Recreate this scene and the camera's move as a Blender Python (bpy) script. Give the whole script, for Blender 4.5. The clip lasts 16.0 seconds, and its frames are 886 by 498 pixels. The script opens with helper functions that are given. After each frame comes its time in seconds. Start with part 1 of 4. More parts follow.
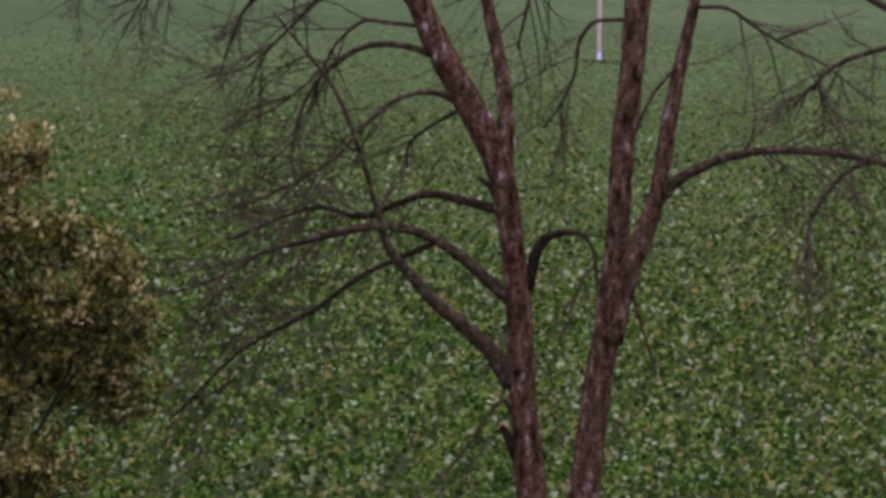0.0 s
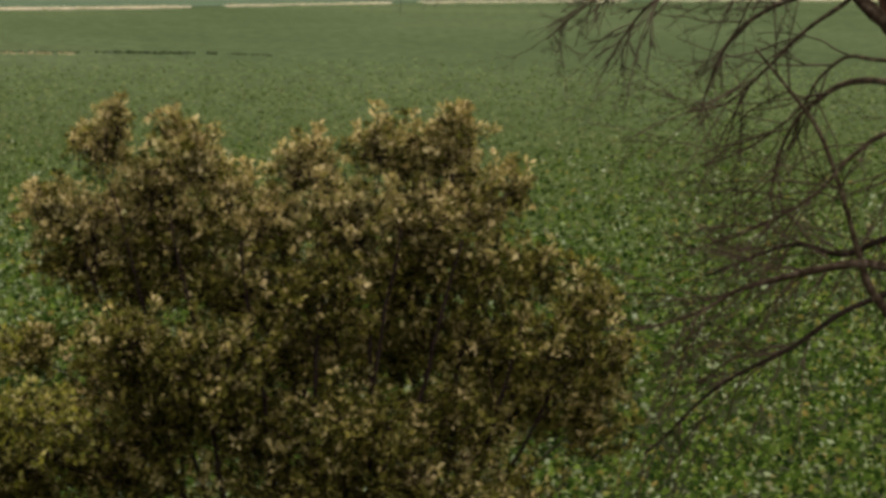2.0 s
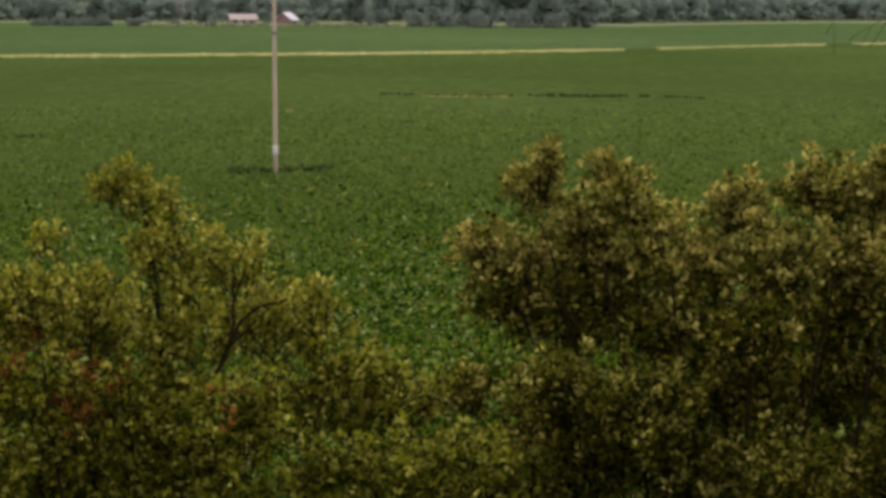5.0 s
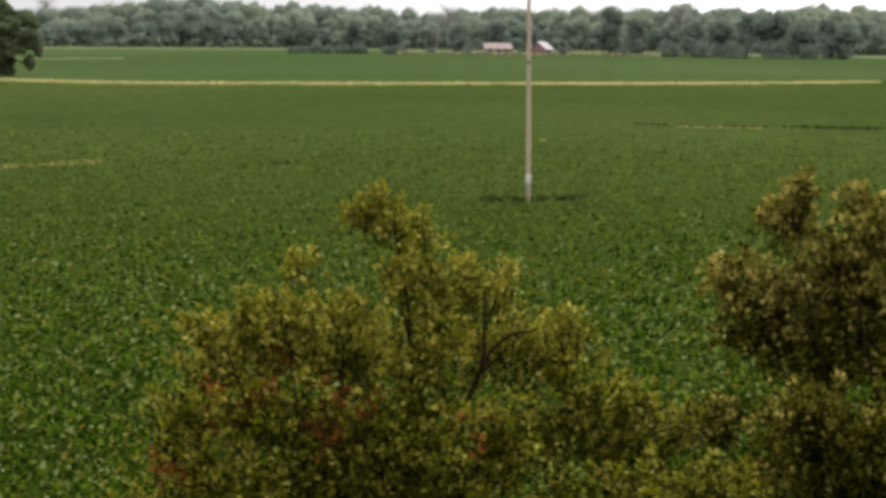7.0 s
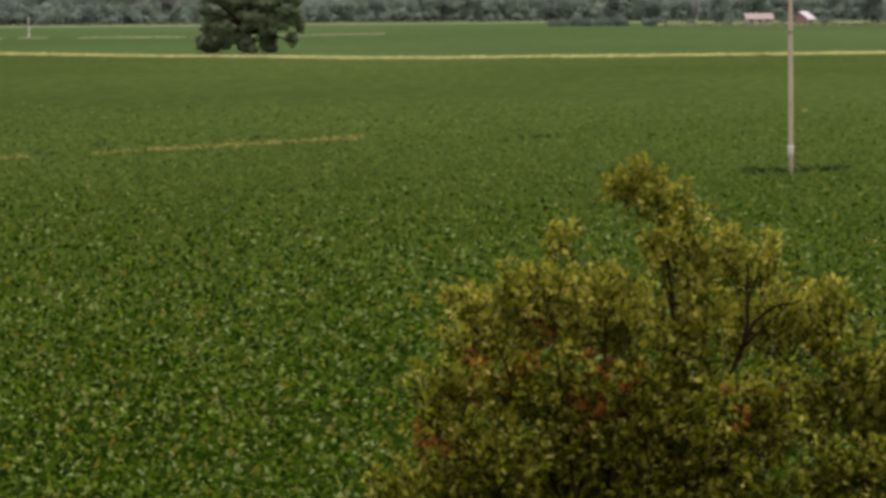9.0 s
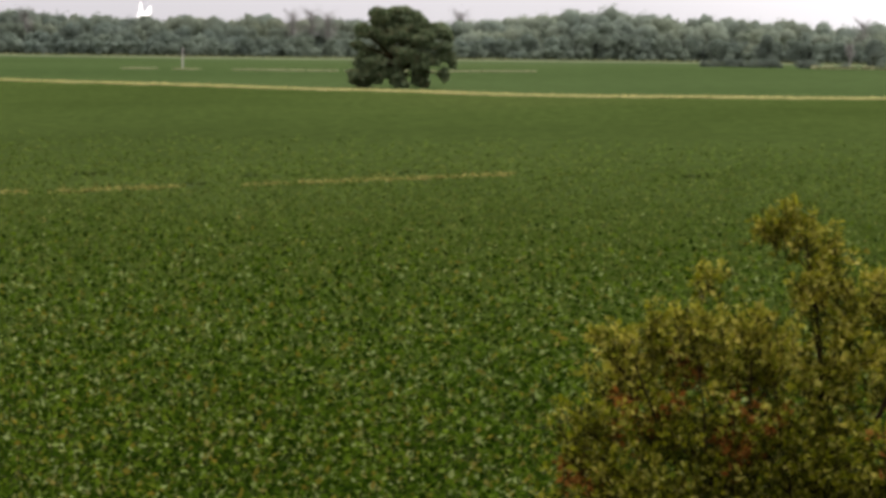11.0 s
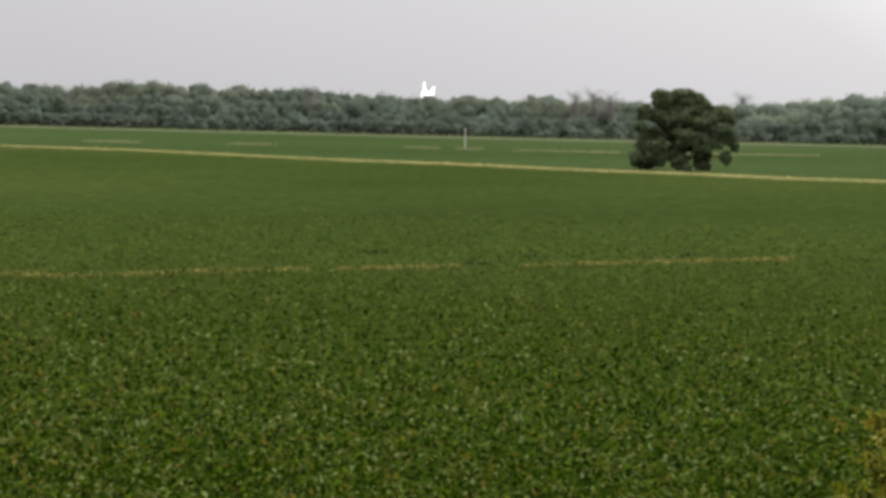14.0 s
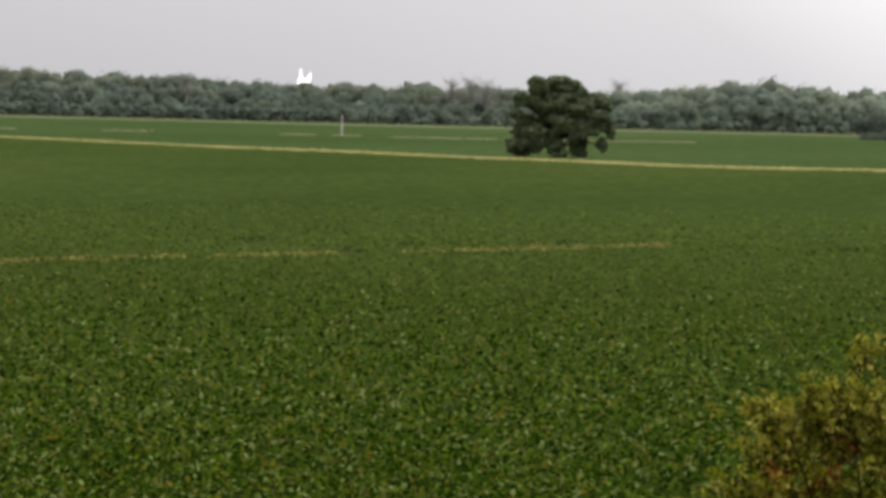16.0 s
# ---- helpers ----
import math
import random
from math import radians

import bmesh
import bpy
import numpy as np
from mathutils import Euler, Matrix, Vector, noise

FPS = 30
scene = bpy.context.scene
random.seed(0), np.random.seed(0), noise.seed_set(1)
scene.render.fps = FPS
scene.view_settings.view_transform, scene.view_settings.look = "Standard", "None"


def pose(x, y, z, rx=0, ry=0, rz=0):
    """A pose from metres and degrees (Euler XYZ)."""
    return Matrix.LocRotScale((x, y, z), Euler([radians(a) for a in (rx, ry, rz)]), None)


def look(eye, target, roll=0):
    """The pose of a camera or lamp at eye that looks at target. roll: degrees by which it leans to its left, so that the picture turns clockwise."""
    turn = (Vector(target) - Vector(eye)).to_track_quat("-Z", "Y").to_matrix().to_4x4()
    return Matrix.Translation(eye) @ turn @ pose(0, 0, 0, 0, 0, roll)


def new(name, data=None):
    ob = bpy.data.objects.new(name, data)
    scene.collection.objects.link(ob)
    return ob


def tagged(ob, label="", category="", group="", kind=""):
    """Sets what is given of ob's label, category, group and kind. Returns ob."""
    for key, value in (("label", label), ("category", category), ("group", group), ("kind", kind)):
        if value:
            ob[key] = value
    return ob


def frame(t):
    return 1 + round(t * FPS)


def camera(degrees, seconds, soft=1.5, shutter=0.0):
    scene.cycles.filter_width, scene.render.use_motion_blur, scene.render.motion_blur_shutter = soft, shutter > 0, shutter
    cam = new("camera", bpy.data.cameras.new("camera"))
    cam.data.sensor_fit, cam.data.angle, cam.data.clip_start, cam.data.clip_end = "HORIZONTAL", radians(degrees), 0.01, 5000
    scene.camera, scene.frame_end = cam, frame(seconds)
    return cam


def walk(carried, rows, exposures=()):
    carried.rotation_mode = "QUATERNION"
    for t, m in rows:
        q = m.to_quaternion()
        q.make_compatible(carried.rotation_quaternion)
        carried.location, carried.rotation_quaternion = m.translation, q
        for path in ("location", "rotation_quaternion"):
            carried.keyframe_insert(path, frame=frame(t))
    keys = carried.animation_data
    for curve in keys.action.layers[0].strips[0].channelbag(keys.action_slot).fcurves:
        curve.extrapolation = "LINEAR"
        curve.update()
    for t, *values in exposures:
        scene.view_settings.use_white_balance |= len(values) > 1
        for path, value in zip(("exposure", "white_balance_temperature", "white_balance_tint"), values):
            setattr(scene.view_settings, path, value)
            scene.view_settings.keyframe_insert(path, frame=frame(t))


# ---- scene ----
# The camera stands on one spot, high over a field edge, and pans from right to left through a long lens.
EYE = Vector((0.0, 0.0, 6.5))
cam = camera(16.0, 16.0, soft=3.8)
# seconds, bearing (degrees east of the y axis), tilt, lean
TURNS = [
    (0, 18.020, -5.704, 0.368),
    (0.3, 16.805, -5.640, 0.414),
    (0.5, 16.273, -5.675, 0.419),
    (0.7, 15.662, -5.777, 0.276),
    (1, 14.574, -5.693, 0.418),
    (1.2, 13.524, -5.641, 0.275),
    (1.5, 11.403, -5.195, 0.350),
    (1.7, 10.352, -5.028, 0.420),
    (2, 9.301, -5.124, 0.427),
    (2.3, 9.522, -5.174, 0.393),
    (2.5, 9.843, -4.448, 0.463),
    (2.7, 10.090, -3.322, 0.564),
    (3, 9.975, -2.829, 0.877),
    (3.2, 9.103, -2.754, 0.765),
    (3.5, 7.284, -2.935, 0.384),
    (3.7, 6.411, -3.376, 0.256),
    (4, 5.295, -4.240, 0.272),
    (4.2, 4.376, -4.492, 0.238),
    (6.3, -1.141, -3.696, 0.165),
    (6.5, -1.514, -3.596, 0.297),
    (6.8, -2.588, -3.800, 0.374),
    (7, -3.156, -3.862, 0.415),
    (7.3, -4.129, -4.002, 0.296),
    (7.5, -4.525, -4.190, 0.352),
    (7.7, -4.640, -4.491, 0.254),
    (8, -5.366, -4.831, 0.390),
    (8.2, -5.772, -4.630, 0.321),
    (8.5, -7.046, -4.479, -0.141),
    (8.7, -7.448, -4.444, -0.305),
    (10.8, -10.573, -3.596, 0.667),
    (11, -10.616, -3.692, 0.706),
    (11.3, -11.242, -3.763, 0.662),
    (11.5, -11.859, -3.575, 0.731),
    (11.7, -12.209, -3.283, 0.832),
    (12, -12.291, -3.050, 0.930),
    (12.2, -12.643, -2.949, 1.034),
    (12.5, -13.965, -2.471, 1.089),
    (12.7, -14.726, -2.170, 1.205),
    (13, -15.051, -2.151, 1.282),
    (13.2, -15.111, -2.342, 1.306),
    (13.5, -15.360, -2.391, 1.325),
    (14, -15.727, -2.304, 1.336),
    (14.5, -16.119, -2.268, 1.392),
    (15, -16.531, -2.197, 1.296),
    (15.3, -15.961, -2.421, 1.140),
    (15.5, -15.091, -2.493, 1.260),
    (15.7, -14.234, -2.338, 1.320),
    (16, -13.481, -2.491, 1.358),
]


def aim(bearing, tilt):
    b, e = radians(bearing), radians(tilt)
    return Vector((math.sin(b) * math.cos(e), math.cos(b) * math.cos(e), math.sin(e)))


walk(cam, [(t, look(EYE, EYE + aim(b, p), r)) for t, b, p, r in TURNS],
     exposures=[(0.0, 0.71, 4920, 67), (0.5, 0.76, 5110, 64), (1.0, 0.66, 5360, 59), (1.5, 0.69, 5400, 57), (2.0, 0.70, 5500, 51), (2.5, 0.78, 5500, 51), (3.0, 0.15, 6080, 31), (3.5, -0.23, 6400, 15),
                (4.0, 0.13, 6400, 17), (6.5, 0.28, 6480, 11), (7.0, 0.33, 6480, 11), (8.5, 0.34, 6560, 14), (11.0, 0.27, 6560, 14), (13.0, 0.10, 6500, 10), (16.0, 0.04, 6500, 10)])

# ---- light: overcast, with a bright patch of thin cloud ahead ----
SUN_BEARING, SUN_HEIGHT = 24.0, 38.0
world = bpy.data.worlds.new("overcast")
scene.world = world
world.use_nodes = True
wn, wl = world.node_tree.nodes, world.node_tree.links
wn.clear()
w_out = wn.new("ShaderNodeOutputWorld")
w_bg = wn.new("ShaderNodeBackground")
w_sky = wn.new("ShaderNodeTexSky")
w_sky.sky_type, w_sky.sun_disc = "NISHITA", False
w_sky.sun_elevation, w_sky.sun_rotation = radians(SUN_HEIGHT), radians(SUN_BEARING)
w_sky.dust_density = 4.0
w_skyscale = wn.new("ShaderNodeVectorMath")
w_skyscale.operation = "SCALE"
w_skyscale.inputs["Scale"].default_value = 0.07
wl.new(w_sky.outputs[0], w_skyscale.inputs[0])
w_co = wn.new("ShaderNodeTexCoord")
w_dot = wn.new("ShaderNodeVectorMath")
w_dot.operation = "DOT_PRODUCT"
w_dot.inputs[1].default_value = aim(SUN_BEARING, SUN_HEIGHT)
wl.new(w_co.outputs["Generated"], w_dot.inputs[0])
w_map = wn.new("ShaderNodeMapRange")
w_map.inputs["From Min"].default_value, w_map.inputs["From Max"].default_value = 0.55, 0.825
w_map.inputs["To Min"].default_value, w_map.inputs["To Max"].default_value = 0.0, 1.0
wl.new(w_dot.outputs["Value"], w_map.inputs["Value"])
w_noise = wn.new("ShaderNodeTexNoise")
w_noise.inputs["Scale"].default_value = 2.2
w_noise.inputs["Detail"].default_value = 3.0
wl.new(w_co.outputs["Generated"], w_noise.inputs["Vector"])
w_cloud = wn.new("ShaderNodeMix")
w_cloud.data_type = "RGBA"
w_cloud.inputs[6].default_value = (0.61, 0.60, 0.625, 1)
w_cloud.inputs[7].default_value = (1.55, 1.55, 1.55, 1)
w_rise = wn.new("ShaderNodeValToRGB")
for place, level in ((0.27, 0.075), (0.476, 0.16), (0.60, 0.42), (0.69, 0.64)):
    w_rise.color_ramp.elements.new(place).color = (level, level, level, 1)
wl.new(w_map.outputs[0], w_rise.inputs[0])
wl.new(w_rise.outputs[0], w_cloud.inputs[0])
w_var = wn.new("ShaderNodeMapRange")
w_var.inputs["To Min"].default_value, w_var.inputs["To Max"].default_value = 0.93, 1.07
wl.new(w_noise.outputs["Fac"], w_var.inputs["Value"])
# an overcast sky is about three times as bright overhead as at the horizon
w_sep = wn.new("ShaderNodeSeparateXYZ")
wl.new(w_co.outputs["Generated"], w_sep.inputs[0])
w_high = wn.new("ShaderNodeMapRange")
w_high.inputs["From Min"].default_value, w_high.inputs["From Max"].default_value = 0.0, 1.0
w_high.inputs["To Min"].default_value, w_high.inputs["To Max"].default_value = 0.97, 2.9
wl.new(w_sep.outputs["Z"], w_high.inputs["Value"])
w_both = wn.new("ShaderNodeMath")
w_both.operation = "MULTIPLY"
wl.new(w_var.outputs[0], w_both.inputs[0])
wl.new(w_high.outputs[0], w_both.inputs[1])
w_mul = wn.new("ShaderNodeVectorMath")
w_mul.operation = "SCALE"
wl.new(w_cloud.outputs[2], w_mul.inputs[0])
wl.new(w_both.outputs[0], w_mul.inputs["Scale"])
w_mix = wn.new("ShaderNodeMix")
w_mix.data_type = "RGBA"
w_mix.inputs[0].default_value = 0.9
wl.new(w_skyscale.outputs[0], w_mix.inputs[6])
wl.new(w_mul.outputs[0], w_mix.inputs[7])
wl.new(w_mix.outputs[2], w_bg.inputs["Color"])
wl.new(w_bg.outputs[0], w_out.inputs[0])

sun_data = bpy.data.lights.new("sun", "SUN")
sun_data.energy, sun_data.angle, sun_data.color = 0.6, radians(20), (1.0, 0.96, 0.9)
sun = new("sun", sun_data)
sun.matrix_world = look(aim(SUN_BEARING, SUN_HEIGHT) * 100, (0, 0, 0))

# ---- materials ----


def ramp(nt, stops):
    r = nt.nodes.new("ShaderNodeValToRGB")
    r.color_ramp.elements.remove(r.color_ramp.elements[1])
    r.color_ramp.elements[0].position = stops[0][0]
    r.color_ramp.elements[0].color = (*stops[0][1], 1)
    for p, c in stops[1:]:
        r.color_ramp.elements.new(p).color = (*c, 1)
    return r


def fresh(name, roughness, specular=0.5):
    m = bpy.data.materials.new(name)
    m.use_nodes = True
    b = m.node_tree.nodes["Principled BSDF"]
    b.inputs["Roughness"].default_value = roughness
    b.inputs["Specular IOR Level"].default_value = specular
    return m, m.node_tree, b


def noise_tex(nt, scale, detail=4.0, stretch=(1, 1, 1)):
    co = nt.nodes.new("ShaderNodeTexCoord")
    mp = nt.nodes.new("ShaderNodeMapping")
    mp.inputs["Scale"].default_value = stretch
    n = nt.nodes.new("ShaderNodeTexNoise")
    n.inputs["Scale"].default_value, n.inputs["Detail"].default_value = scale, detail
    nt.links.new(co.outputs["Object"], mp.inputs[0])
    nt.links.new(mp.outputs[0], n.inputs["Vector"])
    return n.outputs["Fac"]


def leaf_material(name, stops, roughness=0.45, specular=0.4, patch=None, through_light=0.3):
    """Leaves that differ one by one, in patches of a few metres, with some light coming through them."""
    m, nt, b = fresh(name, roughness, specular)
    geo = nt.nodes.new("ShaderNodeNewGeometry")
    r = ramp(nt, stops)
    nt.links.new(geo.outputs["Random Per Island"], r.inputs[0])
    col = r.outputs[0]
    if patch:
        scale, low, high = patch
        f = noise_tex(nt, scale, 3.0)
        mr = nt.nodes.new("ShaderNodeMapRange")
        mr.inputs["From Min"].default_value, mr.inputs["From Max"].default_value = 0.3, 0.7
        nt.links.new(f, mr.inputs["Value"])
        tint = nt.nodes.new("ShaderNodeMix")
        tint.data_type = "RGBA"
        tint.inputs[6].default_value, tint.inputs[7].default_value = (*low, 1), (*high, 1)
        nt.links.new(mr.outputs[0], tint.inputs[0])
        mul = nt.nodes.new("ShaderNodeMix")
        mul.data_type, mul.blend_type = "RGBA", "MULTIPLY"
        mul.inputs[0].default_value = 1.0
        nt.links.new(col, mul.inputs[6])
        nt.links.new(tint.outputs[2], mul.inputs[7])
        col = mul.outputs[2]
    nt.links.new(col, b.inputs["Base Color"])
    if through_light:
        t = nt.nodes.new("ShaderNodeBsdfTranslucent")
        nt.links.new(col, t.inputs[0])
        mix = nt.nodes.new("ShaderNodeMixShader")
        mix.inputs[0].default_value = through_light
        nt.links.new(b.outputs[0], mix.inputs[1])
        nt.links.new(t.outputs[0], mix.inputs[2])
        nt.links.new(mix.outputs[0], nt.nodes["Material Output"].inputs[0])
    return m


def mottled(name, stops, scale, roughness=0.8, bump=0.0, stretch=(1, 1, 1), detail=6.0, fine=None, specular=0.0):
    m, nt, b = fresh(name, roughness, specular)
    f = noise_tex(nt, scale, detail, stretch)
    r = ramp(nt, stops)
    nt.links.new(f, r.inputs[0])
    col = r.outputs[0]
    if fine:
        f2 = noise_tex(nt, fine[0], 4.0)
        r2 = ramp(nt, [(0.3, (fine[1],) * 3), (0.7, (fine[2],) * 3)])
        nt.links.new(f2, r2.inputs[0])
        mul = nt.nodes.new("ShaderNodeMix")
        mul.data_type, mul.blend_type = "RGBA", "MULTIPLY"
        mul.inputs[0].default_value = 1.0
        nt.links.new(col, mul.inputs[6])
        nt.links.new(r2.outputs[0], mul.inputs[7])
        col = mul.outputs[2]
        f = f2
    nt.links.new(col, b.inputs["Base Color"])
    if bump:
        bm = nt.nodes.new("ShaderNodeBump")
        bm.inputs["Strength"].default_value, bm.inputs["Distance"].default_value = 0.6, bump
        nt.links.new(f, bm.inputs["Height"])
        nt.links.new(bm.outputs[0], b.inputs["Normal"])
    return m


SOIL = mottled("dry soil and grass", [(0.3, (0.018, 0.025, 0.006)), (0.7, (0.032, 0.038, 0.010))], 0.35, 1.0, 0.0, specular=0.0)
CANOPY = mottled("soybean canopy", [(0.3, (0.030, 0.044, 0.0105)), (0.5, (0.037, 0.054, 0.0130)), (0.72, (0.047, 0.063, 0.0165))],
                 0.02, 0.9, 0.05, (1, 0.35, 1), 5.0, (1.1, 0.62, 1.36), specular=0.0)
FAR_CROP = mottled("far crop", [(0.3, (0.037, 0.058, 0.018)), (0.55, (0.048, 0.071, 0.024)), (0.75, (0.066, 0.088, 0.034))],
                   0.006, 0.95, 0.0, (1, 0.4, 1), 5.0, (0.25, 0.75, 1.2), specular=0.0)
# pale crop strip whose colour also holds the haze before the woods
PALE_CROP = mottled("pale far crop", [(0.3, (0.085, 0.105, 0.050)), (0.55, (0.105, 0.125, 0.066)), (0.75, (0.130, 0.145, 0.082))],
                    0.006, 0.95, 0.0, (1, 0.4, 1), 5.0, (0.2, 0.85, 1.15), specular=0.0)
# darkest stops stand for shaded gaps, the pale 0.89 stop for sky glints
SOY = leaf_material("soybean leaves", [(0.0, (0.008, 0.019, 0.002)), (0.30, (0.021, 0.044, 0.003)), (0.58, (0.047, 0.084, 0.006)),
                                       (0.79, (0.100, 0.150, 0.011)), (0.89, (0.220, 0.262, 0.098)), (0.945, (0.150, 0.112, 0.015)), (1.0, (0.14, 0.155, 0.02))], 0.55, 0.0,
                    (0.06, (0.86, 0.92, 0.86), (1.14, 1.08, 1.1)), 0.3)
# the same plants farther off; haze goes into their paler, evener colour
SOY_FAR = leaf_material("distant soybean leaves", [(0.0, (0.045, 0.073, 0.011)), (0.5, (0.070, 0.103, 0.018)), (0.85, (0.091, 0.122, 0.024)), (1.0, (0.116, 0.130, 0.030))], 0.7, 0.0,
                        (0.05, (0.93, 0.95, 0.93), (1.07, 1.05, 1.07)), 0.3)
DARK_BLADES = leaf_material("dark green blades", [(0.0, (0.016, 0.024, 0.004)), (0.7, (0.032, 0.048, 0.008)), (1.0, (0.055, 0.075, 0.016))], 0.7, 0.05, None, 0.1)
BARK = mottled("red-brown bark", [(0.30, (0.010, 0.005, 0.002)), (0.46, (0.044, 0.025, 0.009)), (0.60, (0.076, 0.046, 0.018)), (0.68, (0.15, 0.108, 0.062)), (0.76, (0.28, 0.235, 0.17))],
               16.0, 0.9, 0.03, (1, 1, 0.35), 9.0, (22.0, 0.35, 1.9))
LIMB_BARK = mottled("grey-brown limb bark", [(0.3, (0.014, 0.010, 0.004)), (0.55, (0.043, 0.032, 0.012)), (0.74, (0.112, 0.089, 0.038))],
                    16.0, 0.85, 0.015, (1, 1, 1), 6.0)
DARK_LIMB = mottled("blackish limb bark", [(0.3, (0.008, 0.006, 0.003)), (0.7, (0.030, 0.022, 0.010))], 14.0, 0.9, 0.01)
TWIG = mottled("dark twig bark", [(0.3, (0.016, 0.011, 0.004)), (0.7, (0.070, 0.050, 0.023))], 2.5, 0.85)
STEM = mottled("dark shrub stems", [(0.3, (0.010, 0.007, 0.003)), (0.7, (0.030, 0.021, 0.010))], 9.0, 0.85, 0.01)
# its dark and bright patches also stand for shaded gaps and glints
OLIVE = leaf_material("olive shrub leaves", [(0.0, (0.012, 0.0145, 0.002)), (0.4, (0.067, 0.073, 0.007)), (0.8, (0.162, 0.160, 0.019)),
                                             (1.0, (0.35, 0.30, 0.085))], 0.55, 0.0, (8.0, (0.38, 0.46, 0.40), (1.5, 1.34, 1.1)), 0.22)
TAN_TIPS = leaf_material("tan young leaves", [(0.0, (0.088, 0.084, 0.014)), (0.6, (0.262, 0.236, 0.045)), (1.0, (0.52, 0.445, 0.14))], 0.55, 0.0, (3.0, (0.7, 0.75, 0.7), (1.25, 1.15, 1.05)), 0.3)
# low stops deepened to draw the dark hollows inside the shrub
YELLOWGREEN = leaf_material("yellow-green shrub leaves", [(0.0, (0.016, 0.022, 0.003)), (0.4, (0.096, 0.112, 0.005)), (0.75, (0.240, 0.242, 0.014)),
                                                          (1.0, (0.40, 0.36, 0.10))], 0.5, 0.05, (8.0, (0.55, 0.62, 0.50), (1.45, 1.34, 1.1)), 0.3)
GOLD_TIPS = leaf_material("gold-green young leaves", [(0.0, (0.10, 0.11, 0.010)), (0.6, (0.275, 0.265, 0.022)), (1.0, (0.50, 0.44, 0.10))], 0.55, 0.05, (6.0, (0.6, 0.68, 0.6), (1.25, 1.15, 1.05)), 0.3)
RUST = leaf_material("rust-red dying leaves", [(0.0, (0.07, 0.030, 0.006)), (0.6, (0.23, 0.085, 0.015)), (1.0, (0.36, 0.17, 0.04))], 0.6, 0.0, None, 0.35)
OAK = leaf_material("dark broad-leaved tree leaves", [(0.0, (0.066, 0.094, 0.048)), (0.5, (0.124, 0.164, 0.082)), (0.9, (0.205, 0.240, 0.128)),
                                                (1.0, (0.19, 0.14, 0.08))], 0.6, 0.1, (0.4, (0.75, 0.78, 0.75), (1.2, 1.15, 1.1)))
# distance haze is mixed into the next four foliage colours as extra paleness
WOODS = leaf_material("hazed far foliage", [(0.0, (0.262, 0.300, 0.238)), (0.5, (0.270, 0.306, 0.242)), (1.0, (0.282, 0.312, 0.246))], 0.9, 0.0,
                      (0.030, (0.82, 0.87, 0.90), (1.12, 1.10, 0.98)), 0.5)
CLEARER_WOODS = leaf_material("less hazed far foliage", [(0.0, (0.188, 0.222, 0.172)), (0.5, (0.200, 0.233, 0.180)), (1.0, (0.214, 0.240, 0.186))], 0.9, 0.0,
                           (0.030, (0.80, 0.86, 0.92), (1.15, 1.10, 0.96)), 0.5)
DARKWOOD = leaf_material("dark evergreen foliage", [(0.0, (0.092, 0.113, 0.090)), (0.6, (0.115, 0.136, 0.108)), (1.0, (0.142, 0.162, 0.126))], 0.9, 0.0,
                         (0.05, (0.8, 0.85, 0.9), (1.15, 1.1, 1.0)), 0.2)
UNDER = leaf_material("dark undergrowth", [(0.0, (0.118, 0.145, 0.114)), (0.6, (0.132, 0.158, 0.124)), (1.0, (0.146, 0.170, 0.134))], 0.9, 0.0, (0.05, (0.85, 0.88, 0.9), (1.1, 1.1, 1.0)), 0.2)
PALE_GRASS = leaf_material("pale green rough grass", [(0.0, (0.11, 0.125, 0.055)), (0.5, (0.15, 0.165, 0.08)), (1.0, (0.20, 0.20, 0.11))], 0.8, 0.05, (0.03, (0.8, 0.85, 0.8), (1.1, 1.05, 1.0)), 0.3)
PALE_TWIG = mottled("pale bare far twigs", [(0.3, (0.22, 0.21, 0.19)), (0.7, (0.32, 0.30, 0.28))], 0.6, 0.9)
WEED_STRAW = leaf_material("yellowed weeds", [(0.0, (0.15, 0.145, 0.04)), (0.6, (0.25, 0.222, 0.065)), (1.0, (0.36, 0.31, 0.105))], 0.8, 0.0, None, 0.3)
PALE_STRAW = leaf_material("pale thin dry grass", [(0.0, (0.22, 0.23, 0.12)), (1.0, (0.34, 0.33, 0.19))], 0.8, 0.0, None, 0.3)
STRAW = leaf_material("dry straw grass", [(0.0, (0.32, 0.295, 0.11)), (0.5, (0.42, 0.38, 0.15)), (1.0, (0.52, 0.46, 0.20))], 0.8, 0.1, (0.03, (0.8, 0.85, 0.8), (1.1, 1.05, 1.0)), 0.3)
STRIP_GRASS = mottled("short dry grass", [(0.3, (0.115, 0.122, 0.042)), (0.5, (0.165, 0.158, 0.060)), (0.7, (0.235, 0.212, 0.090))], 0.03, 0.95, 0.0, (1, 0.5, 1), 5.0, (0.3, 0.85, 1.15), specular=0.0)
POLE_WOOD = mottled("weathered pole wood", [(0.3, (0.36, 0.28, 0.20)), (0.7, (0.52, 0.41, 0.31))], 3.0, 0.85, 0.01, (4, 4, 0.3))
BLEACHED_WOOD = mottled("bleached pole wood", [(0.3, (0.34, 0.27, 0.15)), (0.7, (0.48, 0.40, 0.24))], 3.0, 0.85, 0.01, (4, 4, 0.3))
WHITE_PAINT = mottled("white sleeve", [(0.3, (0.50, 0.46, 0.41)), (0.7, (0.63, 0.59, 0.54))], 4.0, 0.6)
